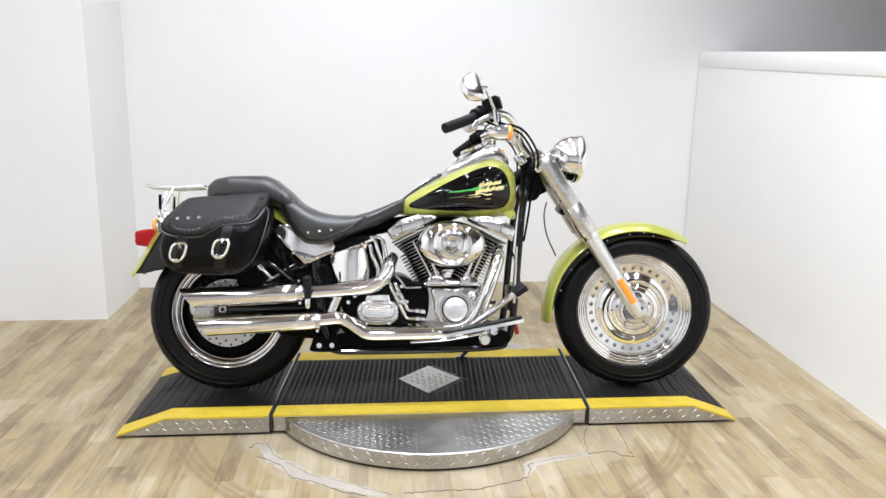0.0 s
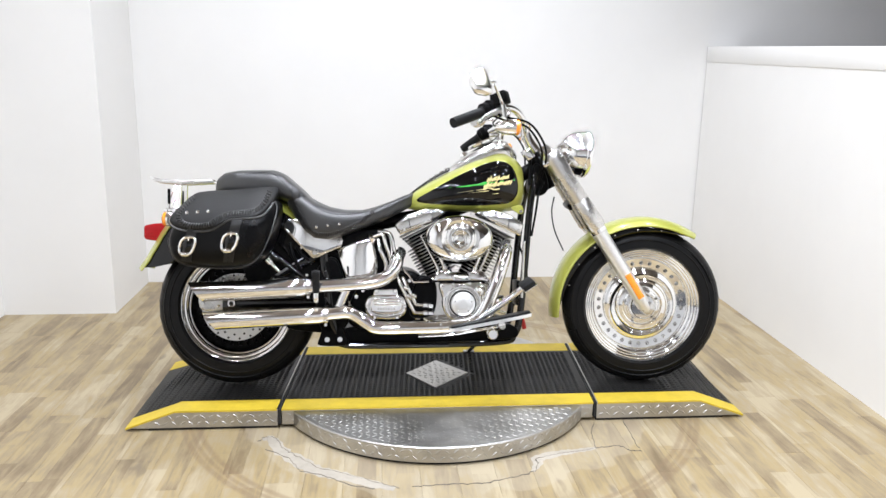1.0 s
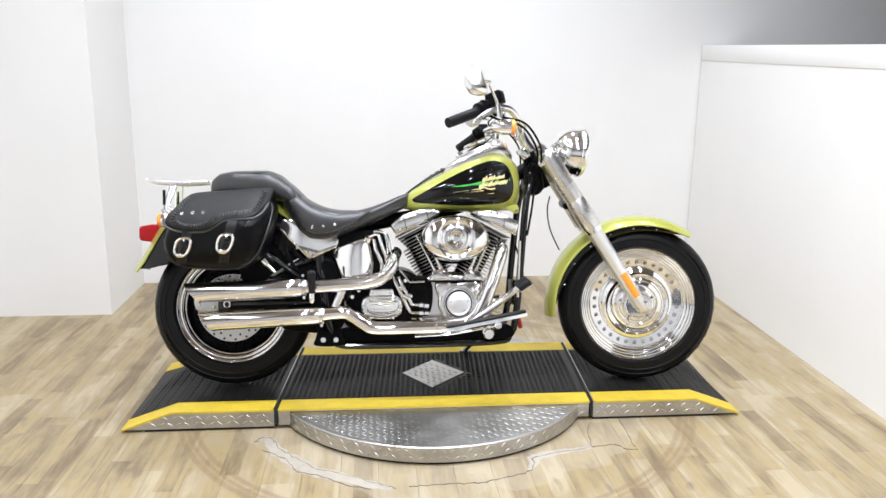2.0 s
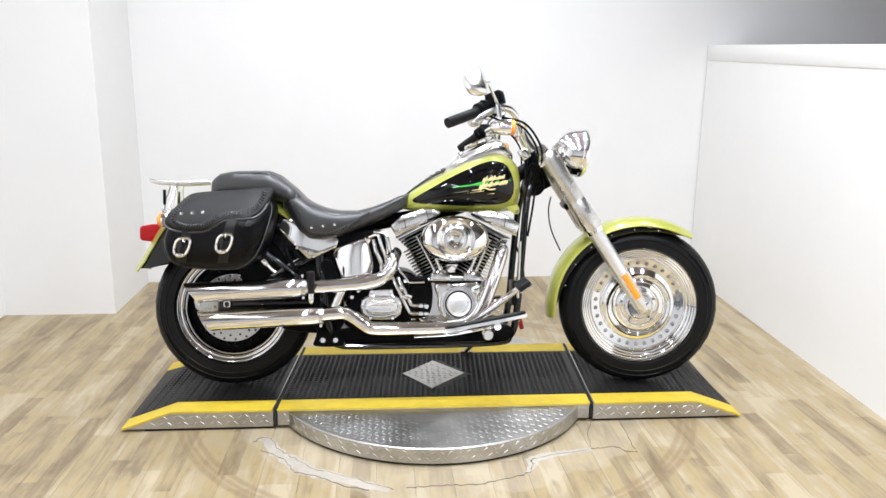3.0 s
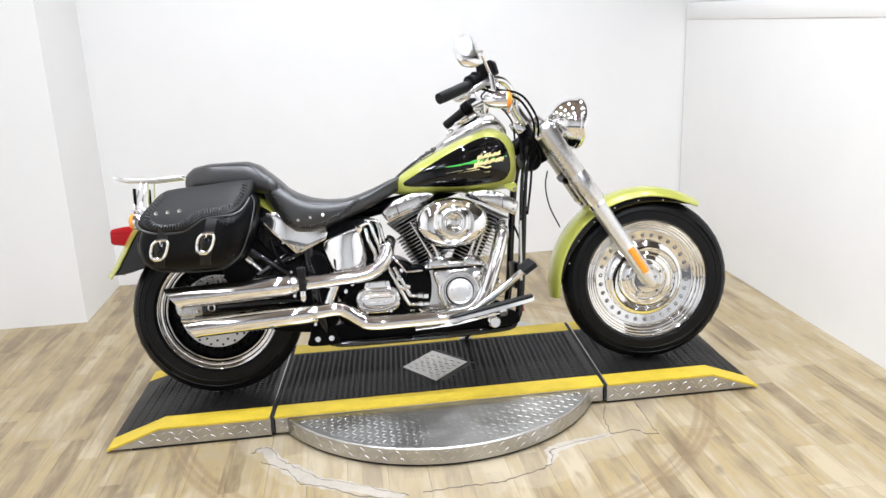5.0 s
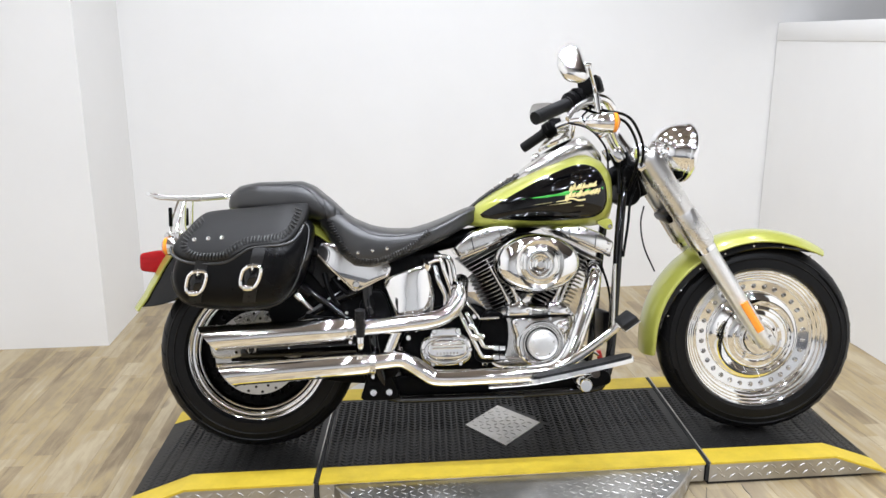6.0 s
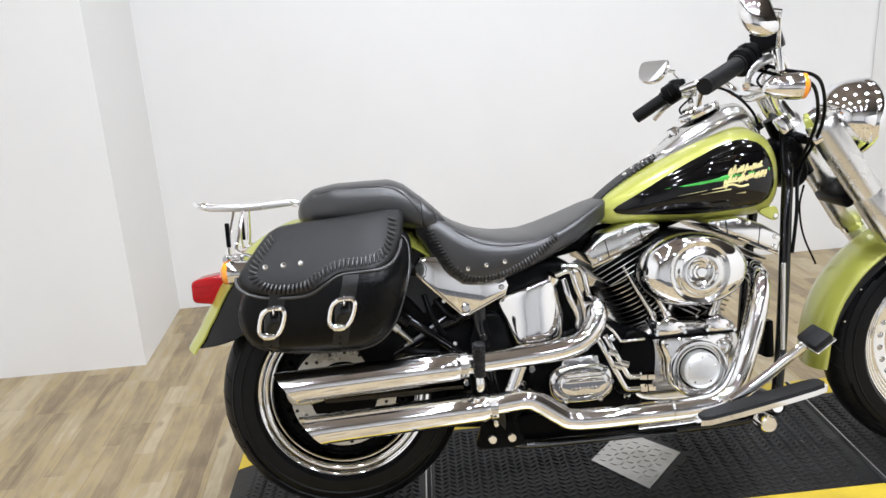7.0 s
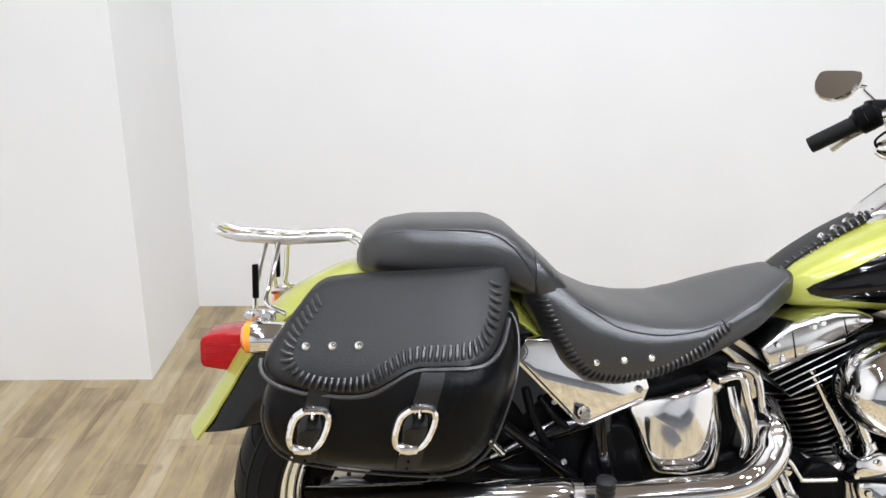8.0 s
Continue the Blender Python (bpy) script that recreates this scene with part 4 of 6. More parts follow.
def build_saddlebag(flip):
    """A leather saddlebag with laced lid, straps and buckles."""
    def fix(b):
        """The far bag hangs a little lower."""
        if flip:
            mirror_y(b)
            b.transform(Matrix.Translation((0, -0.01, -0.03)))
        return b
    outline = [(-1.002, 0.60), (-0.997, 0.545), (-0.968, 0.505), (-0.90, 0.488), (-0.79, 0.484), (-0.715, 0.494), (-0.660, 0.537), (-0.627, 0.61), (-0.610, 0.68), (-0.612, 0.725), (-0.640, 0.742), (-0.72, 0.742), (-0.85, 0.736), (-0.92, 0.715), (-0.97, 0.67)]
    bg = bp("saddlebag", fix(shell(outline, -0.128, bag_face, 7.0)), SHADED_GLOSS_LEATHER, "black leather saddlebag with laced lid and chrome buckles")
    ob_ = resample(outline, 72)
    cx_, cz_ = sum(q.x for q in ob_) / 72, sum(q.y for q in ob_) / 72
    edge_ = [(cx_ + (q.x - cx_) * 0.955, bag_face(cx_ + (q.x - cx_) * 0.955, cz_ + (q.y - cz_) * 0.955, -0.012), cz_ + (q.y - cz_) * 0.955) for q in ob_[0:52]]
    bp("body_piping", fix(tube(edge_, 0.0022, 6, 0)), LACE, "", bg)
    lid = [(-0.992, 0.672), (-0.982, 0.645), (-0.945, 0.628), (-0.89, 0.623), (-0.84, 0.627), (-0.805, 0.645), (-0.77, 0.664), (-0.72, 0.669), (-0.672, 0.674), (-0.645, 0.695), (-0.628, 0.735), (-0.621, 0.770), (-0.624, 0.784), (-0.640, 0.788), (-0.70, 0.785), (-0.78, 0.778), (-0.88, 0.771), (-0.925, 0.760), (-0.96, 0.72)]
    lf = lambda u, w, off=0.0: bag_face(u, w, 0.010 + off)
    bp("lid", fix(shell(lid, -0.125, lf, 14.0, 96)), LEATHER, "matt black leather lid", bg)
    o = resample(lid, 96)
    bp("lid_piping", fix(tube([(q.x, lf(q.x, q.y) * 0.97, q.y) for q in o[0:46]], 0.004, 6, 0)), LACE, "", bg)
    seam = [(-0.915, 0.748), (-0.948, 0.705), (-0.955, 0.672), (-0.93, 0.650), (-0.89, 0.643), (-0.845, 0.648), (-0.812, 0.667), (-0.775, 0.685), (-0.72, 0.690), (-0.685, 0.697), (-0.664, 0.715), (-0.652, 0.745), (-0.648, 0.773)]
    bp("lacing", fix(laces(seam, lf, 0.0165, 0.0010, 50, False, 0.0031)), LACE, "", bg, kind="stuff")
    sb = bmesh.new()
    for u, w in ((-0.929, 0.689), (-0.890, 0.691), (-0.852, 0.693)):
        stud(sb, (u, lf(u, w), w), (0, -1, 0.3), 0.0075)
    bp("lid_studs", fix(sb), CHROME, "", bg, kind="stuff")
    for u, w, ut in ((-0.923, 0.573, -0.897), (-0.771, 0.586, -0.745)):
        bm = bmesh.new()
        rings = []
        for k in range(13):
            t = k / 12
            ww = 0.665 - t * 0.152
            uu = ut + (u - 0.012 - ut) * t
            rings.append([(uu + dx, bag_face(uu, ww, dy), ww) for dx, dy in ((-0.017, -0.004), (0.017, -0.004), (0.017, 0.0045), (0, 0.0055), (-0.017, 0.0045))])
        stp = bp("strap", fix(loft(rings, bm)), LEATHER, "", bg)
        loop = [(-0.5, 1.0), (0.5, 1.0), (0.92, 0.55), (0.92, -0.55), (0.5, -1.1), (-0.5, -1.1), (-0.92, -0.55), (-0.92, 0.55)]
        bk = [(u + (0.0260 + 0.001 * y) * x + 0.008 * y, bag_face(u, w + 0.001 + 0.0280 * y, 0.011), w + 0.001 + 0.0280 * y) for x, y in loop]
        bkr = bmesh.new()
        pts = smooth_path(bk + bk[:1], 3)
        tube(pts, 0.0056, 8, 0, bkr)
        bp("buckle", fix(bkr), CHROME, "chrome buckle", stp)
        bp("buckle_bar", fix(tube([bk[5], (Vector(bk[5]) + Vector(bk[4])) / 2, bk[4]], [0.0085, 0.0105, 0.0085], 10, 0)), CHROME, "", stp)
        bp("buckle_prong", fix(tube([(u + 0.008, bag_face(u, w, 0.012), w + 0.034), (u + 0.007, bag_face(u, w, 0.020), w + 0.024), (u + 0.006, bag_face(u, w, 0.019), w + 0.019)], [0.0028, 0.0028, 0.0020], 8, 3)), CHROME, "", stp)
        bm = bmesh.new()
        for k in range(3):
            stud(bm, (u - 0.007 - 0.002 * k, bag_face(u, w - 0.042 - 0.014 * k, 0.0045), w - 0.042 - 0.014 * k), (0, -1, 0), 0.0022)
        bp("strap_holes", fix(bm), BLACK_METAL, "", stp)
        bp("strap_tongue", fix(tube([(u + 0.006, bag_face(u, w, 0.008), w + 0.030), (u + 0.001, bag_face(u, w, 0.013), w + 0.004), (u - 0.005, bag_face(u, w, 0.008), w - 0.028)], [0.013, 0.0185, 0.0140], 14, 4, flat=0.42)), BLACK_PAINT, "", stp)


for flip in (False, True):
    build_saddlebag(flip)


def build_rear():
    tl = bp("tail_light", prism([(-1.146, 0.598), (-1.140, 0.590), (-1.10, 0.584), (-1.035, 0.588), (-1.025, 0.605), (-1.025, 0.654), (-1.10, 0.652), (-1.140, 0.645), (-1.146, 0.637)], 0.047, -0.047, 0.006, 3), RED_LENS, "red tail light lens")
    for w in (0.601, 0.615, 0.629):
        bp("lens_rib", box(-1.138, -0.0482, w, -1.04, 0.0482, w + 0.0022, 0.0008, segs=1), RED_LENS, "", tl)
    bp("tail_light_base", pillow([(-1.03, 0.560), (-0.99, 0.58), (-0.98, 0.66), (-1.03, 0.665)], 0.04, -0.04, 0.008, 0.008, 36), BLACK_METAL, "dark tail light base", tl)
    for sg in (-1, 1):
        m = axis((-1.00, sg * 0.135, 0.668), (-1, 0, 0))
        sn = bp("turn_signal", lathe([(0, -0.045), (0.012, -0.043), (0.021, -0.032), (0.026, -0.012), (0.0275, 0.02), (0.027, 0.034), (0.0, 0.034)], m, 28), CHROME, "chrome turn signal with amber lens")
        bp("amber_lens", lathe([(0.0265, 0.034), (0.0255, 0.044), (0.018, 0.050), (0, 0.052)], m, 28), AMBER_LENS, "amber lens", sn)
        bp("signal_stalk", tube([(-0.995, sg * 0.11, 0.668), (-0.985, sg * 0.05, 0.69)], 0.009, 10, 0), CHROME, "", sn)
    # luggage rack
    slide = Matrix.Translation((0, 0.038, 0.005)) @ Matrix.Diagonal((1, 0.72, 1, 1))

    def rack(name, bm, mat, parent=None, label=""):
        bm.transform(slide)
        return bp(name, bm, mat, label, parent)
    rk = rack("luggage_rack", tube([(-0.885, -0.052, 0.806), (-0.90, -0.056, 0.811), (-1.0, -0.062, 0.805), (-1.09, -0.058, 0.810), (-1.128, -0.036, 0.822), (-1.134, 0, 0.825), (-1.128, 0.036, 0.822), (-1.09, 0.058, 0.810), (-1.0, 0.062, 0.805), (-0.90, 0.056, 0.811), (-0.885, 0.052, 0.806)], 0.0060, 10), CHROME, None, "chrome luggage rack with flat side rails")
    for v0, v1 in ((-0.070, -0.058), (0.058, 0.070)):
        rack("side_rail", prism([(-1.122, 0.818), (-1.085, 0.803), (-1.0, 0.797), (-0.90, 0.803), (-0.885, 0.806), (-0.90, 0.819), (-1.0, 0.812), (-1.085, 0.818)], v0, v1, 0.003, 2), SATIN, rk, "flat satin chrome rail")
    for x in (-0.93, -0.975, -1.02, -1.065):
        rack("cross_bar", tube([(x, -0.058, 0.806), (x, 0, 0.812), (x, 0.058, 0.806)], 0.0042, 8), CHROME, rk)
    for v in (-0.03, 0.0, 0.03):
        rack("long_bar", tube([(-0.90, v, 0.806), (-1.0, v, 0.801), (-1.10, v, 0.807)], 0.0038, 8), CHROME, rk)
    for sg in (-1, 1):
        bp("rack_leg", tube([(-1.012, 0.038 + sg * 0.045, 0.806), (-1.017, 0.01 + sg * 0.082, 0.745), (-1.018, sg * 0.095, 0.715), (-0.985, sg * 0.105, 0.70)], 0.0048, 10), CHROME, "", rk)
        bp("rack_leg", tube([(-1.034, 0.038 + sg * 0.044, 0.806), (-1.040, 0.01 + sg * 0.080, 0.74), (-1.038, sg * 0.095, 0.705)], 0.0044, 10), CHROME, "", rk)
        bp("rack_front_loop", tube([(-0.885, 0.038 + sg * 0.040, 0.811), (-0.870, 0.03 + sg * 0.045, 0.803), (-0.86, 0.02 + sg * 0.05, 0.775)], 0.005, 10), CHROME, "", rk)
        bp("docking_latch", box(-1.040, -0.005, 0.725, -1.030, 0.005, 0.782, 0.002, Matrix.Translation((0, sg * 0.10, 0))), BLACK_METAL, "", rk)
        bp("rack_clamp", box(-1.050, -0.009, 0.690, -1.000, 0.009, 0.708, 0.005, Matrix.Translation((0, sg * 0.108, 0))), CHROME_DULL, "", rk)
        bm = bmesh.new()
        for x in (-1.042, -1.012):
            bolt(bm, (x, sg * 0.12, 0.70), (0, sg, 0), 0.008)
        bp("clamp_bolts", bm, CHROME, "", rk)
        bp("fender_strut", tube([(-0.56, sg * 0.128, 0.63), (-0.70, sg * 0.132, 0.655), (-0.90, sg * 0.130, 0.66), (-1.0, sg * 0.125, 0.66)], 0.014, 10, flat=0.5), BLACK_METAL, "black fender strut")


build_rear()


def build_engine():
    case = [(-0.07, 0.265), (0.17, 0.262), (0.205, 0.33), (0.185, 0.43), (0.10, 0.455), (-0.02, 0.455), (-0.08, 0.40)]
    bp("crankcase", pillow(case, 0.15, -0.125, 0.02, 0.02), CHROME_DULL, "polished alloy crankcase")
    gear = [(-0.36, 0.26), (-0.08, 0.24), (-0.05, 0.36), (-0.08, 0.44), (-0.16, 0.47), (-0.31, 0.43)]
    bp("gearbox", pillow(gear, 0.16, -0.12, 0.02, 0.02), BLACK_METAL, "black gearbox housing")
    cover = [(0.004, 0.302), (0.036, 0.274), (0.072, 0.265), (0.108, 0.272), (0.140, 0.297), (0.155, 0.335), (0.154, 0.372), (0.166, 0.400), (0.166, 0.424), (0.13, 0.435), (0.06, 0.426), (-0.005, 0.434), (-0.022, 0.418), (-0.016, 0.392), (-0.006, 0.366), (-0.009, 0.335)]
    cc = bp("cam_cover", prism(cover, -0.12, -0.155, 0.013, 4), CHROME, "chrome cam cover plate")
    bp("cover_ring", lathe([(0.069, 0), (0.071, 0.010), (0.069, 0.014), (0.065, 0.014), (0.064, 0.004)], across(0.072, 0.343, -0.153), 56), CHROME, "", cc)
    bp("cover_recess", lathe([(0.065, 0.003), (0.058, 0.0035), (0.056, 0.008), (0.052, 0.008), (0.050, 0.003), (0.040, 0.004)], across(0.072, 0.343, -0.153), 48), CHROME_DULL, "", cc)
    bp("shadow_gap", lathe([(0.0468, 0.0052), (0.0505, 0.0048)], across(0.072, 0.343, -0.153), 48), BLACK_METAL, "", cc)
    bp("point_cover", lathe([(0.045, 0), (0.0465, 0.020), (0.0445, 0.026), (0.040, 0.0275), (0.038, 0.026), (0.036, 0.0275), (0.012, 0.028), (0, 0.028)], across(0.072, 0.343, -0.153), 56), BRIGHT_ALU, "round brushed alloy point cover", cc)
    bm = bmesh.new()
    for k in range(5):
        a = 2 * math.pi * k / 5 + 0.3
        bolt(bm, (0.072 + 0.033 * math.cos(a), -0.1805, 0.343 + 0.033 * math.sin(a)), r=0.0032, h=0.002)
    for u, w in ((-0.005, 0.405), (0.150, 0.408), (0.10, 0.420), (0.035, 0.418)):
        bolt(bm, (u, -0.155, w), r=0.0065)
    bp("cover_bolts", bm, CHROME, "", cc, kind="stuff")
    bp("breather_boss", lathe([(0.020, 0), (0.020, 0.010), (0.015, 0.015), (0, 0.017)], across(0.140, 0.392, -0.15), 28), CHROME, "", cc)
    for nm, (u0, w0), (u1, w1), sx in (("rear_cylinder", (0.002, 0.435), (-0.105, 0.648), -1), ("front_cylinder", (0.115, 0.435), (0.225, 0.645), 1)):
        d = Vector((u1 - u0, 0, w1 - w0))
        ln = d.length
        m = axis((u0, 0, w0), d)
        cyl = bp(nm, lathe([(0, 0), (0.050, 0), (0.050, ln * 0.86), (0, ln * 0.86)], m, 32), BLACK_METAL, "black finned cylinder")
        fb, eb = bmesh.new(), bmesh.new()
        for k in range(11):
            t = 0.06 + 0.056 * k
            r = 0.070 + 0.010 * t
            h = ln * t
            lathe([(0.045, h - 0.0006), (r, h + 0.0002), (r, h + 0.0032), (0.045, h + 0.004)], m, 40, fb)
            lathe([(r - 0.001, h + 0.0001), (r + 0.0014, h + 0.0007), (r + 0.0014, h + 0.0031), (r - 0.001, h + 0.0037)], m, 40, eb, closed=True)
        # squarer fins of the head, narrower downwards on the outer side
        dn = d.normalized()
        mh = Matrix.Translation((u0, 0, w0)) @ Matrix(((dn.z * sx, 0, dn.x, 0), (0, 1, 0, 0), (-dn.x * sx, 0, dn.z, 0), (0, 0, 0, 1)))
        for k in range(5):
            h = ln * (0.675 + 0.056 * k)
            out = 0.056 + 0.005 * k
            box(-0.085, -0.098, h, out, 0.098, h + 0.0048, 0.0012, mh, fb, 1)
            box(-0.0862, -0.0992, h + 0.0009, out + 0.0012, 0.0992, h + 0.0039, 0.0012, mh, eb, 1)
        bp("fin_block", fb, BLACK_METAL, "", cyl, kind="stuff")
        bp("fin_edging", eb, ALU, "polished fin edges", cyl, kind="stuff")
    rear_box = [(-0.189, 0.645), (-0.179, 0.628), (-0.168, 0.608), (-0.042, 0.656), (0.006, 0.684), (0.010, 0.700), (-0.02, 0.709), (-0.061, 0.708), (-0.136, 0.687)]
    front_box = [(0.125, 0.687), (0.134, 0.701), (0.211, 0.704), (0.273, 0.679), (0.318, 0.649), (0.316, 0.635), (0.304, 0.604), (0.204, 0.651), (0.165, 0.666)]
    for nm, o, seams, bolts in (("rear_rocker_box", rear_box, (((-0.138, 0.690), (-0.124, 0.622)), ((-0.052, 0.712), (-0.036, 0.655))), ((-0.160, 0.652), (-0.10, 0.684), (-0.085, 0.690), (-0.02, 0.694), (-0.150, 0.628))),
                                ("front_rocker_box", front_box, (((0.170, 0.708), (0.178, 0.658)), ((0.262, 0.690), (0.254, 0.624))), ((0.15, 0.690), (0.205, 0.692), (0.23, 0.688), (0.300, 0.646), (0.296, 0.622)))):
        rb = bp(nm, prism(o, 0.095, -0.115, 0.010, 3), POLISHED, "chrome rocker box")
        for (a0, b0), (a1, b1) in seams:
            p0, p1 = Vector((a0, -0.1146, b0)), Vector((a1, -0.1152, b1))
            bp("seam_groove", tube([p0.lerp(p1, 0.24), p0.lerp(p1, 0.93)], 0.0013, 6, 0), BLACK_METAL, "", rb)
        for u, w in bolts:
            bm = bmesh.new()
            bolt(bm, (u, -0.115, w), r=0.0058)
            bp("rocker_bolt", bm, CHROME, "", rb)
        (ua, wa), (ub, wb) = (o[2], o[3]) if nm[0] == "r" else (o[6], o[7])
        bp("rocker_base", tube([(ua, -0.112, wa + 0.002), (ub, -0.112, wb + 0.002)], 0.0052, 8, 0), CHROME, "", rb)
    for (u0, w0), (u1, w1), v in (((-0.055, 0.612), (0.010, 0.466), -0.135), ((-0.085, 0.605), (-0.012, 0.462), -0.098), ((0.170, 0.590), (0.116, 0.464), -0.135), ((0.20, 0.585), (0.140, 0.458), -0.098)):
        pr = bp("pushrod_tube", tube([(u1, v, w1), (u0, v + 0.01, w0)], 0.0078, 14, 0), CHROME, "chrome pushrod tube")
        bp("pushrod_cap", tube([(u1 + (u0 - u1) * 0.02, v, w1 + (w0 - w1) * 0.02), (u1 + (u0 - u1) * 0.14, v + 0.001, w1 + (w0 - w1) * 0.14)], 0.0115, 14, 0), CHROME, "", pr)
    for o in ([(-0.035, 0.43), (0.042, 0.43), (0.046, 0.455), (0.01, 0.478), (-0.03, 0.465)], [(0.092, 0.43), (0.168, 0.425), (0.165, 0.45), (0.13, 0.472), (0.095, 0.465)]):
        tb = bp("tappet_block", prism(o, -0.08, -0.158, 0.005), CHROME, "chrome tappet block")
        bm = bmesh.new()
        for q in o[:2]:
            bolt(bm, (q[0] * 0.9 + sum(p[0] for p in o) / len(o) * 0.1, -0.158, q[1] + 0.008), r=0.006)
        bp("tappet_bolts", bm, CHROME, "", tb, kind="stuff")
    bp("base_gasket", box(-0.044, -0.161, 0.4255, 0.172, -0.09, 0.4315, 0.001), BLACK_METAL, "black gasket under the tappet blocks")
    for u, w in ((-0.030, 0.447), (0.034, 0.447), (0.005, 0.461), (0.100, 0.447), (0.156, 0.443), (0.128, 0.458)):
        bm = bmesh.new()
        bolt(bm, (u, -0.158, w), r=0.0055, h=0.008)
        bp("base_bolt", bm, CHROME, "")
    # oval air cleaner
    def oval(profile, n=72):
        b = lathe(profile, across(0.056, 0.592, -0.19), n)
        for v in b.verts:
            v.co.z = 0.592 + (v.co.z - 0.592) * 0.68
        return b
    ac = bp("air_cleaner", oval([(0.072, 0.036), (0.088, 0.0345), (0.104, 0.0305), (0.117, 0.0225), (0.1255, 0.009), (0.130, -0.010), (0.131, -0.022), (0.130, -0.030), (0.126, -0.050), (0.11, -0.06), (0, -0.06)]), CHROME, "oval chrome air cleaner cover")
    bp("cover_ring", lathe([(0.035, 0.044), (0.0375, 0.0475), (0.041, 0.0480), (0.050, 0.0455), (0.0535, 0.0425), (0.0550, 0.0375), (0.060, 0.034), (0.0715, 0.0375), (0.074, 0.034)], across(0.056, 0.592, -0.19), 64), POLISHED, "polished ring of the air cleaner", ac)
    bp("cover_insert", lathe([(0.0, 0.044), (0.010, 0.044), (0.013, 0.040), (0.018, 0.041), (0.022, 0.037), (0.026, 0.031), (0.031, 0.033), (0.034, 0.041), (0.037, 0.0445)], across(0.056, 0.592, -0.19), 64), CHROME, "round chrome centre of the air cleaner", ac)
    bm = bmesh.new()
    for k in range(3):
        a = 2 * math.pi * k / 3 + 0.5
        bolt(bm, (0.056 + 0.024 * math.cos(a), -0.222, 0.592 + 0.024 * math.sin(a)), r=0.005)
    bp("insert_bolts", bm, CHROME, "", ac, kind="stuff")
    bp("backing_plate", oval([(0.124, -0.045), (0.128, -0.052), (0.124, -0.062), (0, -0.062)]), BLACK_METAL, "", ac)
    bp("intake", pillow([(0.0, 0.50), (0.11, 0.50), (0.14, 0.58), (0.12, 0.67), (-0.01, 0.67), (-0.04, 0.58)], 0.06, -0.10, 0.02, 0.02), BLACK_METAL, "black intake between the cylinders")
    # gearbox end cover
    def lozenge(rx, rz, u=-0.222, w=0.335):
        return [(u + rx * math.copysign(abs(math.cos(a)) ** 0.7, math.cos(a)), w + rz * math.copysign(abs(math.sin(a)) ** 0.7, math.sin(a))) for a in [2 * math.pi * k / 16 for k in range(16)]]
    tc = bp("gearbox_cover", pillow(lozenge(0.080, 0.050), -0.11, -0.165, 0.006, 0.012, 56), CHROME, "chrome gearbox end cover")
    bp("cover_boss", pillow(lozenge(0.060, 0.030, -0.220, 0.337), -0.16, -0.178, 0.004, 0.007, 48), CHROME, "", tc)
    for k in range(3):
        bp("cover_rib", box(-0.268, -0.1825, 0.3415 + 0.0095 * k, -0.172, -0.176, 0.3465 + 0.0095 * k, 0.002), CHROME, "", tc)
    for k in range(7):
        bp("raised_mark", box(-0.254 + 0.010 * k, -0.1805, 0.325, -0.248 + 0.010 * k, -0.177, 0.331, 0.0008), CHROME_DULL, "", tc)
    bp("cover_lip", tube([(-0.222 + 0.066 * math.cos(a), -0.172, 0.336 + 0.036 * math.sin(a)) for a in [2 * math.pi * k / 32 for k in range(33)]], 0.0028, 6, 0), CHROME, "", tc)
    bp("clutch_cap", pillow([(-0.262, 0.372), (-0.182, 0.372), (-0.180, 0.398), (-0.195, 0.402), (-0.25, 0.400), (-0.266, 0.394)], -0.10, -0.162, 0.003, 0.005, 40), CHROME, "", tc)
    bm = bmesh.new()
    for u, w in ((-0.258, 0.393), (-0.187, 0.393)):
        bolt(bm, (u, -0.162, w), r=0.009)
    for u, w in ((-0.292, 0.335), (-0.28, 0.365), (-0.165, 0.365), (-0.15, 0.335), (-0.18, 0.293), (-0.265, 0.293)):
        bolt(bm, (u, -0.165, w), r=0.0065)
    for u, w in ((-0.31, 0.395), (-0.335, 0.37), (-0.13, 0.43), (-0.10, 0.28), (-0.09, 0.40), (-0.36, 0.335)):
        bolt(bm, (u, -0.122, w), r=0.009)
    bp("gearbox_bolts", bm, CHROME, "", tc, kind="stuff")
    # oil lines below the rear cylinder
    for pts, r in (([(-0.158, -0.14, 0.480), (-0.152, -0.15, 0.470), (-0.136, -0.15, 0.454), (-0.120, -0.15, 0.430), (-0.112, -0.15, 0.426), (-0.058, -0.15, 0.427)], 0.0042),
                   ([(-0.158, -0.155, 0.445), (-0.149, -0.163, 0.425), (-0.131, -0.165, 0.390), (-0.112, -0.165, 0.350), (-0.104, -0.165, 0.341), (-0.078, -0.165, 0.339)], 0.0072),
                   ([(-0.178, -0.155, 0.445), (-0.170, -0.163, 0.426), (-0.155, -0.165, 0.395), (-0.128, -0.165, 0.338), (-0.116, -0.165, 0.315), (-0.108, -0.165, 0.310), (-0.076, -0.165, 0.309)], 0.0072)):
        bp("oil_line", tube(pts, r, 10, 2), CHROME, "chrome oil line")
    for w in (0.3385, 0.3085):
        lf_ = bp("line_fitting", tube([(-0.080, -0.165, w + 0.0006), (-0.064, -0.165, w)], 0.0112, 6, 0), CHROME, "chrome hex fitting")
        bp("fitting_nut", tube([(-0.061, -0.165, w), (-0.044, -0.165, w - 0.0006)], 0.0100, 6, 0), CHROME, "", lf_)
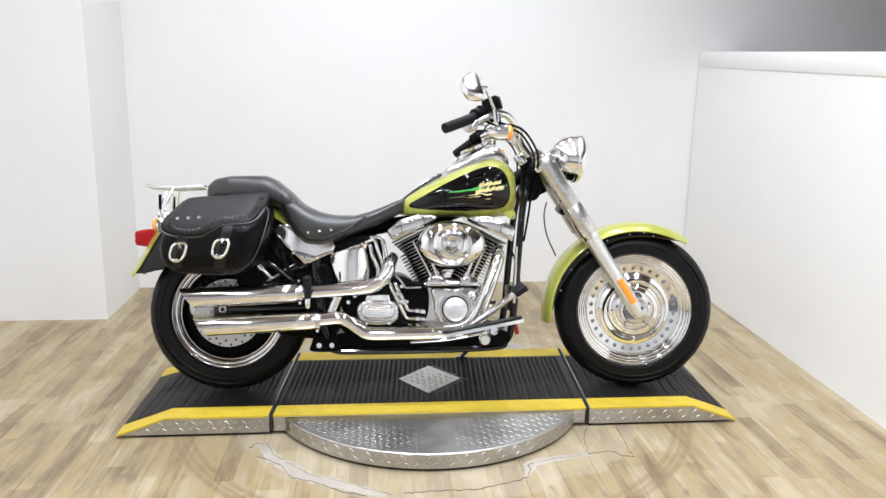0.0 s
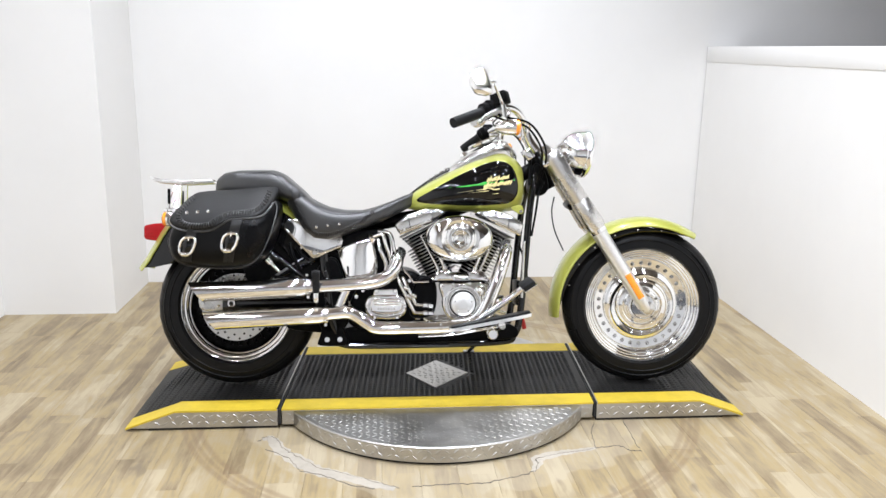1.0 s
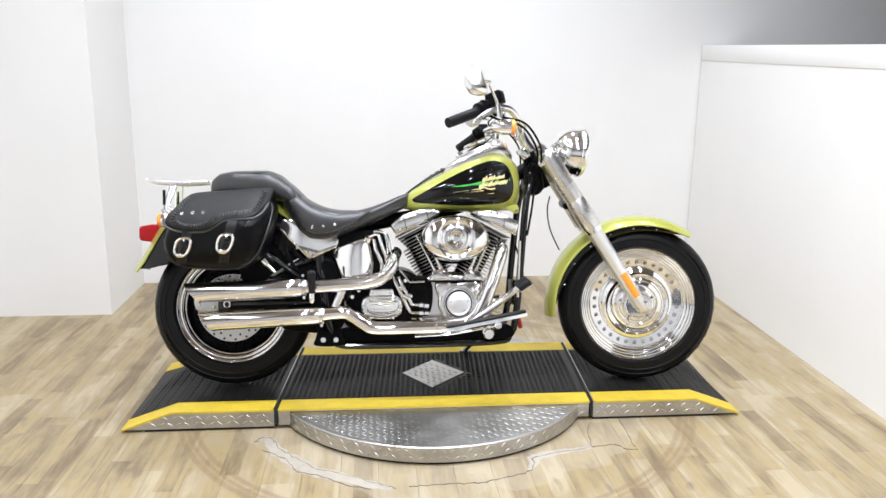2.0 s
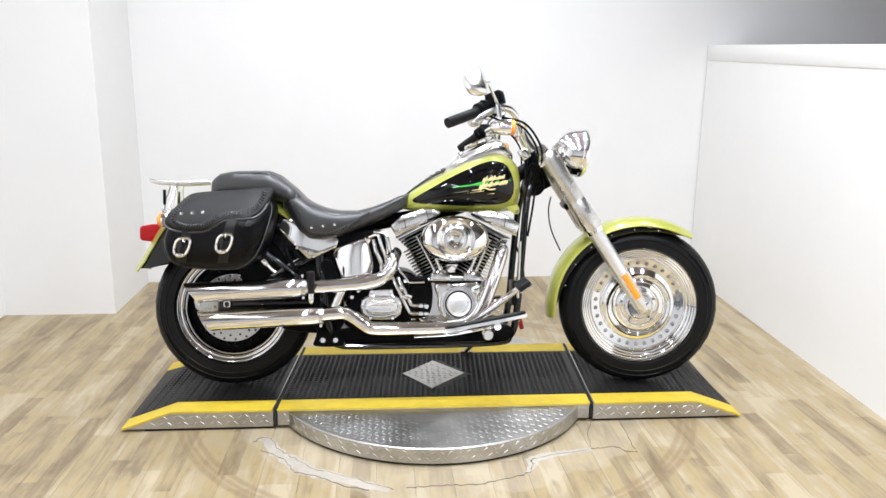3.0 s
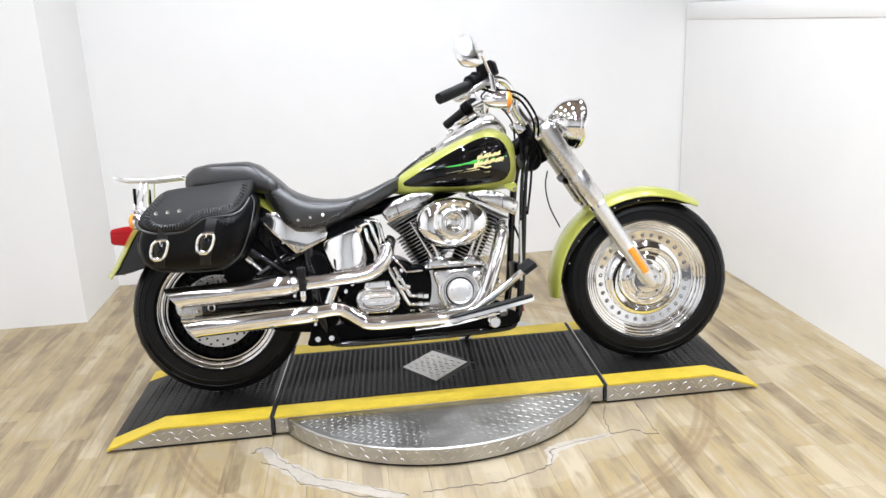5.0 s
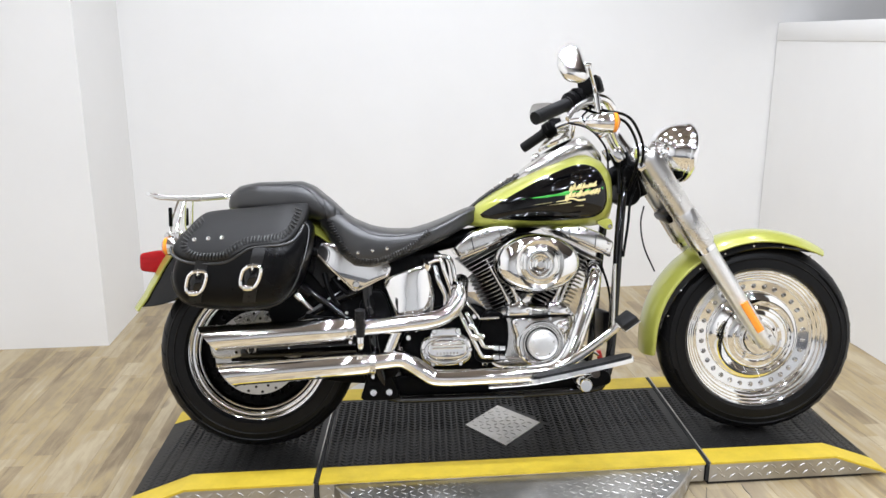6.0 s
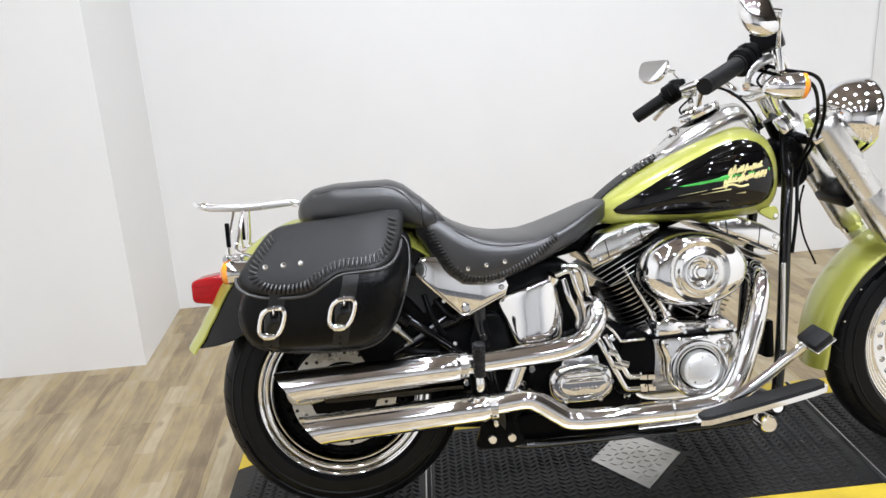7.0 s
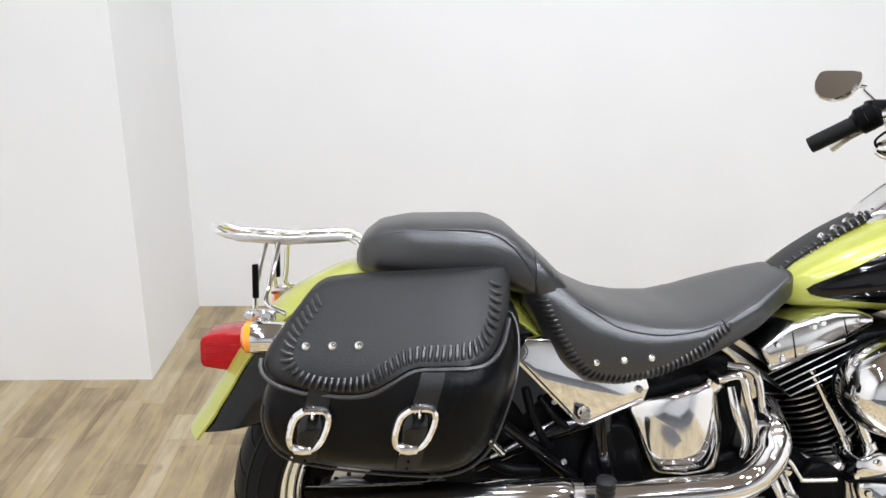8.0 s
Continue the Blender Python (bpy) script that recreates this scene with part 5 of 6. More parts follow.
    for u, w in ((-0.145, 0.405), (-0.118, 0.376), (-0.135, 0.372)):
        bp("line_clip", tube([(u - 0.010, -0.168, w + 0.004), (u + 0.010, -0.168, w - 0.004)], 0.009, 10, 0), CHROME_DULL, "steel line clip")
    bp("oil_filter_block", pillow([(-0.13, 0.30), (-0.04, 0.30), (-0.03, 0.42), (-0.10, 0.44)], -0.10, -0.135, 0.01, 0.01, 40), BLACK_METAL, "black engine side block")
    # oil tank with its hoses
    ot = [(-0.415, 0.545), (-0.41, 0.552), (-0.40, 0.557), (-0.35, 0.576), (-0.305, 0.592), (-0.288, 0.596), (-0.276, 0.591), (-0.262, 0.560), (-0.252, 0.52), (-0.250, 0.485), (-0.254, 0.455), (-0.262, 0.442),
          (-0.28, 0.438), (-0.32, 0.436), (-0.36, 0.436), (-0.372, 0.44), (-0.385, 0.47), (-0.40, 0.51)]
    bp("oil_tank", shell(ot, -0.02, lambda u, w, off=0.0: -0.158 + 4.5 * (u + 0.32) ** 2 - off, 24.0, smooth=False), CHROME, "chrome wrap-round oil tank")
    bp("oil_tank_left", mirror_y(shell(ot, -0.02, lambda u, w, off=0.0: -0.158 + 4.5 * (u + 0.32) ** 2 - off, 24.0, smooth=False)), CHROME, "chrome wrap-round oil tank")
    bp("oil_tank_filler", tube([(-0.285, -0.12, 0.56), (-0.268, -0.135, 0.60)], [0.016, 0.022], 16, 0), CHROME, "chrome oil filler")
    for pts in (([(-0.268, -0.145, 0.60), (-0.235, -0.155, 0.608), (-0.222, -0.155, 0.57), (-0.205, -0.15, 0.52), (-0.20, -0.145, 0.47)], [(-0.25, -0.15, 0.59), (-0.242, -0.16, 0.55), (-0.222, -0.155, 0.50), (-0.222, -0.15, 0.47)], [(-0.25, -0.13, 0.62), (-0.205, -0.14, 0.61), (-0.19, -0.14, 0.55), (-0.18, -0.13, 0.50)])):
        bp("oil_hose", tube(pts, 0.0072, 10), CHROME, "chrome braided hose")
    for v in (-0.142,):
        for sg in (1, -1):
            fix = mirror_y if sg < 0 else (lambda b: b)
            vb = bp("frame_cover", fix(prism([(-0.603, 0.626), (-0.603, 0.650), (-0.590, 0.668), (-0.52, 0.668), (-0.42, 0.640), (-0.388, 0.600), (-0.383, 0.586), (-0.391, 0.562), (-0.482, 0.521), (-0.492, 0.519), (-0.500, 0.522)], -0.118, v, 0.0025, 2)), CHROME, "chrome V-shaped frame cover plate")
            bp("cover_flange", fix(tube([(-0.601, v - 0.0005, 0.632), (-0.499, v - 0.001, 0.5265), (-0.491, v - 0.001, 0.523), (-0.482, v - 0.001, 0.5255), (-0.393, v - 0.0005, 0.566)], 0.0022, 8, 0)), CHROME, "", vb)
            bm = bmesh.new()
            bolt(bm, (-0.489, sg * v, 0.540), (0, -sg, 0), 0.0115, 0.007)
            bp("cover_bolt", bm, CHROME_DULL, "", vb)
            bm = bmesh.new()
            bolt(bm, (-0.400, sg * v, 0.583), (0, -sg, 0), 0.0065, 0.005)
            bp("cover_screw", bm, CHROME_DULL, "", vb)


build_engine()


def build_exhaust():
    for nm, pts, r, cut in (("upper_muffler", [(-0.93, -0.19, 0.398), (-0.88, -0.19, 0.400), (-0.60, -0.19, 0.411), (-0.53, -0.19, 0.413), (-0.518, -0.19, 0.4135)], 0.037, 0.40), ("lower_muffler", [(-0.885, -0.19, 0.292), (-0.83, -0.19, 0.294), (-0.55, -0.19, 0.306), (-0.47, -0.19, 0.309), (-0.455, -0.19, 0.3095)], 0.035, 0.295)):
        bm = bmesh.new()
        outer = [r, r, r, r, r * 0.9]
        tube(pts, outer, 36, 0, bm)
        far = pts[0][0]
        for f in [f for f in bm.faces if len(f.verts) > 4 and f.calc_center_median().x < far + 0.02]:
            bm.faces.remove(f)
        inn = tube([(pts[1][0] + 0.06, -0.19, pts[1][2] + 0.002), pts[0]], r * 0.93, 36, 0)
        for f in [f for f in inn.faces if len(f.verts) > 4 and f.calc_center_median().x < far + 0.02]:
            inn.faces.remove(f)
        merge(bm, inn)
        for v in bm.verts:
            if v.co.x < far + 0.02:
                v.co.x += (v.co.z - cut) * -0.75 + 0.012
        mf = bp(nm, bm, CHROME, "chrome slash-cut muffler")
        x, _, z = pts[-1]
        bp("clamp", tube([(x + 0.002, -0.19, z), (x + 0.018, -0.19, z)], 0.033, 28, 0), CHROME_DULL, "steel pipe clamp", mf)
        bm = bmesh.new()
        bolt(bm, (x + 0.01, -0.215, z - 0.034), (0, -1, 0), 0.007, 0.012)
        bp("clamp_bolt", bm, CHROME, "", mf)
    bp("rear_header_pipe", tube([(-0.525, -0.19, 0.413), (-0.38, -0.19, 0.421), (-0.27, -0.19, 0.431), (-0.215, -0.188, 0.452), (-0.186, -0.182, 0.488), (-0.179, -0.166, 0.516), (-0.168, -0.10, 0.536)], 0.0255, 22), CHROME, "chrome exhaust pipe")
    bp("front_header_pipe", tube([(-0.46, -0.19, 0.311), (-0.37, -0.19, 0.318), (-0.335, -0.19, 0.306), (-0.29, -0.192, 0.275), (-0.25, -0.195, 0.258), (-0.12, -0.20, 0.258), (0.05, -0.20, 0.262), (0.11, -0.198, 0.275), (0.15, -0.195, 0.315), (0.190, -0.182, 0.405), (0.223, -0.165, 0.492), (0.243, -0.135, 0.545), (0.246, -0.08, 0.57)], 0.0255, 22), CHROME, "chrome exhaust pipe")
    bp("heat_shield_joint", tube([(-0.02, -0.2005, 0.2605), (-0.015, -0.2005, 0.2606)], 0.0265, 22, 0), CHROME_DULL, "")
    bp("crossover_pipe", tube([(-0.405, -0.18, 0.32), (-0.365, -0.18, 0.415)], 0.016, 14, 0, flat=0.6), CHROME, "chrome crossover link")


build_exhaust()


def build_chassis():
    fr = bp("frame", tube([(0.385, -0.02, 0.88), (0.365, -0.06, 0.80), (0.345, -0.085, 0.70), (0.325, -0.10, 0.50), (0.305, -0.105, 0.30), (0.28, -0.11, 0.215), (0.20, -0.11, 0.185), (-0.30, -0.115, 0.18), (-0.40, -0.115, 0.19)], 0.0140, 14), BLACK_PAINT, "black tubular frame")
    bp("frame_tube", mirror_y(tube([(0.385, -0.02, 0.88), (0.365, -0.06, 0.80), (0.345, -0.085, 0.70), (0.325, -0.10, 0.50), (0.305, -0.105, 0.30), (0.28, -0.11, 0.215), (0.20, -0.11, 0.185), (-0.30, -0.115, 0.18), (-0.40, -0.115, 0.19)], 0.0140, 14)), BLACK_PAINT, "", fr)
    bp("backbone", tube([(0.37, 0, 0.87), (0.10, 0, 0.72), (-0.20, 0, 0.66), (-0.52, 0, 0.60)], 0.028, 14), BLACK_METAL, "", fr)
    bp("steering_head", tube([(0.44, 0, 0.79), (0.365, 0, 0.945)], 0.030, 20, 0), BLACK_METAL, "", fr)
    for sg in (-1, 1):
        bp("seat_rail", tube([(-0.40, sg * 0.11, 0.19), (-0.43, sg * 0.12, 0.30), (-0.45, sg * 0.12, 0.45), (-0.47, sg * 0.12, 0.58), (-0.55, sg * 0.12, 0.63)], 0.021, 12), BLACK_PAINT, "", fr)
        bp("rear_frame_rail", tube([(-0.46, sg * 0.12, 0.53), (-0.56, sg * 0.11, 0.49), (-0.68, sg * 0.085, 0.42), (-0.76, 0.03 + sg * 0.075, 0.36)], 0.017, 12), BLACK_PAINT, "", fr)
        bp("swing_arm", box(-0.85, -0.012, 0.315, -0.42, 0.012, 0.362, 0.008, Matrix.Translation((0, 0.02 + sg * 0.082, 0))), BLACK_PAINT, "black swing arm", fr)
        bp("upper_strut", tube([(-0.50, sg * 0.125, 0.42), (-0.60, sg * 0.125, 0.50), (-0.68, sg * 0.12, 0.56)], 0.012, 10), BLACK_PAINT, "", fr)
    # brake hose, its fittings and a ribbed breather behind the saddlebag
    along = smooth_path([(-0.640, -0.112, 0.452), (-0.605, -0.117, 0.474), (-0.565, -0.119, 0.500), (-0.525, -0.116, 0.520)], 10)
    bh = bp("rear_brake_hose", tube(along, [0.0042 + 0.0008 * (k % 2) for k in range(len(along))], 8, 0), ALU, "braided steel brake hose")
    bp("hose_fitting", tube([(-0.668, -0.130, 0.516), (-0.652, -0.132, 0.499), (-0.651, -0.132, 0.498), (-0.622, -0.132, 0.467)], [0.012, 0.012, 0.0075, 0.0075], 10, 0), CHROME, "", bh)
    along = [(-0.70 + 0.0022 * k, -0.122, 0.575 - 0.0019 * k) for k in range(34)]
    bp("ribbed_boot", tube(along, [0.021 if k % 4 < 2 else 0.0175 for k in range(34)], 16, 0), BLACK_PAINT, "ribbed black rubber boot")
    for (u0, w0), (u1, w1), r in (((-0.585, 0.575), (-0.545, 0.475), 0.0075), ((-0.560, 0.560), (-0.500, 0.500), 0.0065), ((-0.455, 0.560), (-0.425, 0.420), 0.009), ((-0.640, 0.445), (-0.560, 0.432), 0.010)):
        bp("wiring_harness", tube([(u0, -0.118, w0), ((u0 + u1) / 2 - 0.006, -0.132, (w0 + w1) / 2), (u1, -0.122, w1)], r, 10), BLACK_PLASTIC, "black sheathed wiring")
    bm = bmesh.new()
    for u, w in ((-0.672, 0.540), (-0.540, 0.560), (-0.452, 0.470), (-0.440, 0.395), (-0.520, 0.455)):
        bolt(bm, (u, -0.135, w), r=0.0065, h=0.005)
    bp("rail_bolts", bm, CHROME_DULL, "", fr, kind="stuff")
    bp("battery_box", pillow([(-0.46, 0.36), (-0.35, 0.35), (-0.22, 0.44), (-0.22, 0.62), (-0.40, 0.62), (-0.47, 0.56)], 0.11, -0.10, 0.02, 0.02), BLACK_PLASTIC, "black battery and electrics cover")
    for sg in (-1, 1):
        bm = pillow([(-0.74, 0.42), (-0.44, 0.36), (-0.40, 0.50), (-0.42, 0.64), (-0.56, 0.66), (-0.72, 0.64)], -0.085, -0.105, 0.008, 0.008, 40)
        bp("inner_side_panel", mirror_y(bm) if sg > 0 else bm, BLACK_PLASTIC, "black inner side panel")
    bp("swing_pivot_cover", pillow([(-0.47, 0.25), (-0.40, 0.24), (-0.36, 0.30), (-0.40, 0.50), (-0.46, 0.51), (-0.49, 0.42)], -0.10, -0.135, 0.01, 0.01, 40), BLACK_METAL, "black pivot bracket")
    bp("lower_bracket", pillow([(-0.475, 0.185), (-0.375, 0.185), (-0.37, 0.215), (-0.40, 0.275), (-0.45, 0.275), (-0.475, 0.215)], -0.10, -0.135, 0.005, 0.006, 36), BLACK_METAL, "black lower frame bracket")
    bm = bmesh.new()
    for u in (-0.445, -0.397):
        bolt(bm, (u, -0.135, 0.209), r=0.013, h=0.010)
    bolt(bm, (-0.365, -0.13, 0.33), r=0.009)
    bp("bracket_bolts", bm, CHROME, "", fr, kind="stuff")
    bp("belly_tray", pillow([(-0.38, 0.175), (0.22, 0.175), (0.27, 0.20), (0.22, 0.25), (-0.36, 0.25)], 0.11, -0.105, 0.01, 0.01), BLACK_METAL, "black engine mounts under the crankcase")
    # thin gloss tube added along the frame rail to draw its glint
    bp("lower_rail_glint", tube([(-0.36, -0.133, 0.185), (0.02, -0.133, 0.180)], 0.006, 8, 0), BLACK_PAINT, "")
    # voltage regulator, ahead of the frame
    bp("regulator", box(0.300, -0.05, 0.32, 0.325, 0.05, 0.42, 0.006), BLACK_METAL, "black finned regulator")
    bp("front_brace", tube([(0.318, -0.116, 0.58), (0.308, -0.120, 0.36)], 0.006, 10, 0), CHROME_DULL, "thin steel rod on the frame")
    # footboards and brake pedal
    for sg in (1, -1):
        fix = mirror_y if sg < 0 else (lambda b: b)
        top = [(0.012, -0.275, -0.315), (0.03, -0.262, -0.330), (0.10, -0.256, -0.336), (0.20, -0.255, -0.336), (0.27, -0.256, -0.332), (0.297, -0.262, -0.325), (0.305, -0.275, -0.312)]

        def board(th, z, grow):
            rs = []
            for u, a, b in top:
                a, b = (a + 0.296) * 0.72 - 0.296, (b + 0.296) * 0.72 - 0.296
                w = 0.268 + (u - 0.012) * 0.185 + z
                uu = 0.17 + (u - 0.17) * (1 + grow)
                rs.append([(uu, a + grow * 0.1, w), (uu, b - grow * 0.1, w), (uu, b - grow * 0.1, w - th), (uu, a + grow * 0.1, w - th)])
            return loft(rs)
        fb = bp("footboard", fix(board(0.012, 0.0, 0.03)), CHROME, "chrome-edged footboard")
        bp("rubber_pad", fix(board(0.008, 0.007, -0.01)), GRIP, "black rubber pad", fb)
        bp("footboard_bracket", fix(tube([(0.20, -0.12, 0.235), (0.20, -0.20, 0.25), (0.205, -0.28, 0.272)], 0.014, 12)), CHROME, "", fb)
        bp("footboard_pivot", fix(lathe([(0, 0.02), (0.016, 0.02), (0.02, 0.014), (0.02, -0.02), (0, -0.02)], across(0.165, 0.245, -0.30), 20)), CHROME, "", fb)
        bp("forward_mount", fix(pillow([(0.19, 0.205), (0.275, 0.21), (0.285, 0.24), (0.25, 0.262), (0.19, 0.25)], -0.10, -0.17, 0.008, 0.008, 36)), BLACK_METAL, "", fb)
        along = [(-0.478, -0.24 - 0.0005 * k, 0.398 + 0.0027 * k) for k in range(31)]
        bp("passenger_peg", fix(tube(along, [0.0122 + 0.0018 * k / 30 + (0.0016 if k % 4 in (1, 2) else 0.0) for k in range(30)] + [0.010], 16, 0)), GRIP, "ribbed black rubber folding peg")
        bp("peg_tip", fix(tube([(-0.478, -0.243, 0.378), (-0.478, -0.2405, 0.392), (-0.478, -0.240, 0.400)], [0.007, 0.0095, 0.0085], 12, 0)), CHROME, "chrome peg end")
        bp("peg_clevis", fix(tube([(-0.478, -0.15, 0.375), (-0.478, -0.235, 0.368), (-0.478, -0.242, 0.40)], 0.010, 10)), CHROME, "chrome peg clevis")
    pd = bp("brake_pedal", tube([(0.11, -0.25, 0.285), (0.19, -0.258, 0.338), (0.26, -0.265, 0.392), (0.295, -0.275, 0.42)], [0.016, 0.014, 0.012, 0.011], 12, flat=0.6), CHROME, "chrome brake pedal")
    pm = Matrix.Translation((0.296, -0.285, 0.427)) @ Matrix.Rotation(radians(-34), 4, "Y") @ Matrix.Rotation(radians(14), 4, "X")
    bp("pedal_pad", box(-0.026, -0.033, -0.010, 0.026, 0.033, 0.011, 0.007, pm), GRIP, "black rubber pedal pad", pd)
    bp("pedal_pad_rim", box(-0.028, -0.035, -0.013, 0.028, 0.035, -0.008, 0.003, pm), CHROME, "", pd)
    bp("brake_rod", tube([(0.19, -0.22, 0.26), (0.04, -0.215, 0.235), (-0.10, -0.20, 0.225)], 0.005, 8), CHROME, "")
    # side stand, folded out on the far side
    bp("side_stand", tube([(0.20, 0.14, 0.20), (0.18, 0.25, 0.13), (0.155, 0.355, 0.075)], [0.014, 0.011, 0.012], 12), CHROME_DULL, "steel side stand")
    bp("stand_foot", box(0.13, 0.34, 0.068, 0.18, 0.375, 0.076, 0.003), CHROME_DULL, "")
    bp("red_lever_tip", tube([(0.405, 0.32, 0.175), (0.398, 0.32, 0.205), (0.394, 0.318, 0.225)], [0.010, 0.011, 0.008], 12), RED_PLASTIC, "red rubber shift lever tip")
    bp("shift_lever", tube([(0.398, 0.318, 0.205), (0.33, 0.30, 0.245), (0.22, 0.27, 0.27), (0.15, 0.16, 0.27)], 0.007, 10), CHROME, "chrome shift lever")
    # rear brake caliper
    cal = bp("brake_caliper", pillow([(-0.935, 0.372), (-0.86, 0.378), (-0.845, 0.35), (-0.85, 0.318), (-0.92, 0.312), (-0.942, 0.335)], -0.01, -0.052, 0.006, 0.008, 40), ALU, "grey alloy rear brake caliper")
    bm = bmesh.new()
    for u, w in ((-0.925, 0.342), (-0.868, 0.362), (-0.866, 0.332)):
        bolt(bm, (u, -0.052, w), r=0.0075)
    bp("caliper_bolts", bm, CHROME, "", cal, kind="stuff")
    bp("chain_guard", pillow([(-0.845, 0.325), (-0.80, 0.385), (-0.70, 0.375), (-0.69, 0.315), (-0.80, 0.305)], -0.035, -0.050, 0.004, 0.004, 30), BLACK_METAL, "dark axle plate")
    bp("shock_linkage", pillow([(-0.60, 0.25), (-0.42, 0.23), (-0.40, 0.28), (-0.55, 0.30)], 0.10, -0.11, 0.01, 0.01, 36), BLACK_METAL, "black rear suspension link")


build_chassis()


def build_front():
    ax = Vector((-math.sin(radians(RAKE)), 0, math.cos(radians(RAKE))))
    for v in (-0.11, 0.11):
        a = Vector((0.823, v, 0.322))
        sl = bmesh.new()
        tube([a - ax * 0.018, a - ax * 0.006, a + ax * 0.05, a + ax * 0.35, a + ax * 0.365], [0.016, 0.024, 0.027, 0.031, 0.031], 22, 0, sl)
        fk = bp("fork_leg", sl, BRIGHT_ALU, "polished alloy fork slider", steer=True)
        bp("slider_collar", tube([a + ax * 0.358, a + ax * 0.378], 0.0340, 24, 0), CHROME, "", fk, True)
        bp("upper_tube_cover", tube([a + ax * 0.375, a + ax * 0.385, a + ax * 0.50, a + ax * 0.507], [0.037, 0.0405, 0.0385, 0.036], 24, 0), SATIN, "chrome fork tube cover", fk, True)
        bp("wide_tube_cover", tube([a + ax * 0.495, a + ax * 0.50, a + ax * 0.70, a + ax * 0.722, a + ax * 0.727], [0.036, 0.037, 0.0395, 0.039, 0.035], 26, 0), SATIN, "wide chrome fork shroud", fk, True)
        bp("fork_cap", lathe([(0, 0.016), (0.012, 0.015), (0.018, 0.008), (0.02, 0)], axis(a + ax * 0.725, ax), 18), CHROME, "", fk, True)
        bp("axle_boss", tube([Vector((0.828, v - 0.020, 0.326)), Vector((0.828, v - 0.017, 0.326)), Vector((0.828, v + 0.024, 0.326))], [0.021, 0.026, 0.027], 24, 0), CHROME_DULL, "", fk, True)
        # long amber reflector
        o = 1 if v > 0 else -1
        q0, q1 = a + ax * 0.055, a + ax * 0.165
        rf = tube([q0 + Vector((0.004, o * 0.031, 0)), q1 + Vector((0.006, o * 0.031, 0))], 0.0125, 16, 0, flat=0.35)
        bp("fork_reflector", rf, AMBER_LENS, "long amber reflector", fk, True)
    for t in (0.70, 0.50):
        c = Vector((0.823, 0, 0.322)) + ax * t
        wide = 0.14 if t > 0.6 else 0.085
        tr = box(-0.05, -wide, -0.014, 0.035, wide, 0.014, 0.008, Matrix.Translation(c) @ Matrix.Rotation(radians(-RAKE), 4, "Y"))
        bp("triple_clamp", tr, CHROME if t > 0.6 else BLACK_METAL, "", None, True)
    # headlight and its nacelle
    m = axis((0.545, 0.002, 0.936), (1, 0.16, -0.10))
    hl = bp("headlight", lathe([(0, -0.085), (0.025, -0.082), (0.058, -0.062), (0.082, -0.032), (0.092, 0.0), (0.094, 0.028), (0.091, 0.03)], m, 56), CHROME, "round chrome headlight", steer=True)
    bp("headlight_rim", lathe([(0.0935, 0.022), (0.098, 0.028), (0.098, 0.040), (0.092, 0.048), (0.085, 0.046), (0.084, 0.03)], m, 56), CHROME, "", hl, True)
    bp("reflector_bowl", lathe([(0.086, 0.04), (0.07, 0.0), (0.04, -0.03), (0, -0.04)], m, 40), CHROME, "", hl, True)
    bp("headlight_lens", lathe([(0.087, 0.044), (0.06, 0.052), (0.03, 0.056), (0, 0.057)], m, 48), GLASS, "clear glass headlight lens", hl, True)
    bp("headlight_mount", box(0.47, -0.03, 0.885, 0.54, 0.03, 0.93, 0.01), CHROME, "", hl, True)
    for sg in (-1, 1):
        bp("passing_lamp_bar", tube([(0.50, sg * 0.03, 0.865), (0.49, sg * 0.09, 0.88), (0.45, sg * 0.12, 0.90)], 0.010, 10), CHROME, "", hl, True)
    # risers and handlebar
    for sg in (-1, 1):
        bp("riser", tube([(0.385, sg * 0.04, 0.94), (0.355, sg * 0.042, 0.985), (0.335, sg * 0.045, 1.035)], [0.020, 0.018, 0.021], 16), CHROME, "chrome handlebar riser", None, True)
    for sg in (-1, 1):
        bp("bar_clamp", tube([(0.338, sg * 0.098, 1.030), (0.336, sg * 0.080, 1.042), (0.335, sg * 0.060, 1.044)], [0.020, 0.023, 0.020], 16, 0), CHROME, "chrome handlebar clamp", None, True)
        bp("fork_top_nut", tube([(0.425, sg * 0.108, 0.925), (0.412, sg * 0.108, 0.948), (0.404, sg * 0.108, 0.960)], [0.026, 0.022, 0.016], 6, 0), CHROME, "chrome hex fork nut", None, True)
        bp("hose_junction", box(-0.016, -0.012, -0.022, 0.016, 0.012, 0.022, 0.005, Matrix.Translation((0.352, sg * 0.088, 0.930)) @ Matrix.Rotation(radians(-RAKE), 4, "Y")), CHROME, "chrome hose junction", None, True)
    bp("riser_clamp", pillow([(0.305, 1.02), (0.345, 1.01), (0.365, 1.03), (0.345, 1.065), (0.31, 1.055)], 0.065, -0.065, 0.008, 0.008, 32), CHROME, "", None, True)
    half = [(0.335, 0.0, 1.038), (0.335, -0.10, 1.040), (0.325, -0.17, 1.062), (0.292, -0.215, 1.100), (0.245, -0.255, 1.105), (0.185, -0.302, 1.0875), (0.165, -0.318, 1.078), (0.125, -0.349, 1.0585), (0.078, -0.3855, 1.036)]
    pts = half[::-1] + [(u, -v, w) for u, v, w in half[1:-2]] + [(0.135, 0.337, 1.060), (0.098, 0.359, 1.036)]
    hb = bp("handlebar", tube(pts, 0.0135, 14, 5), CHROME, "chrome handlebar", None, "bars")
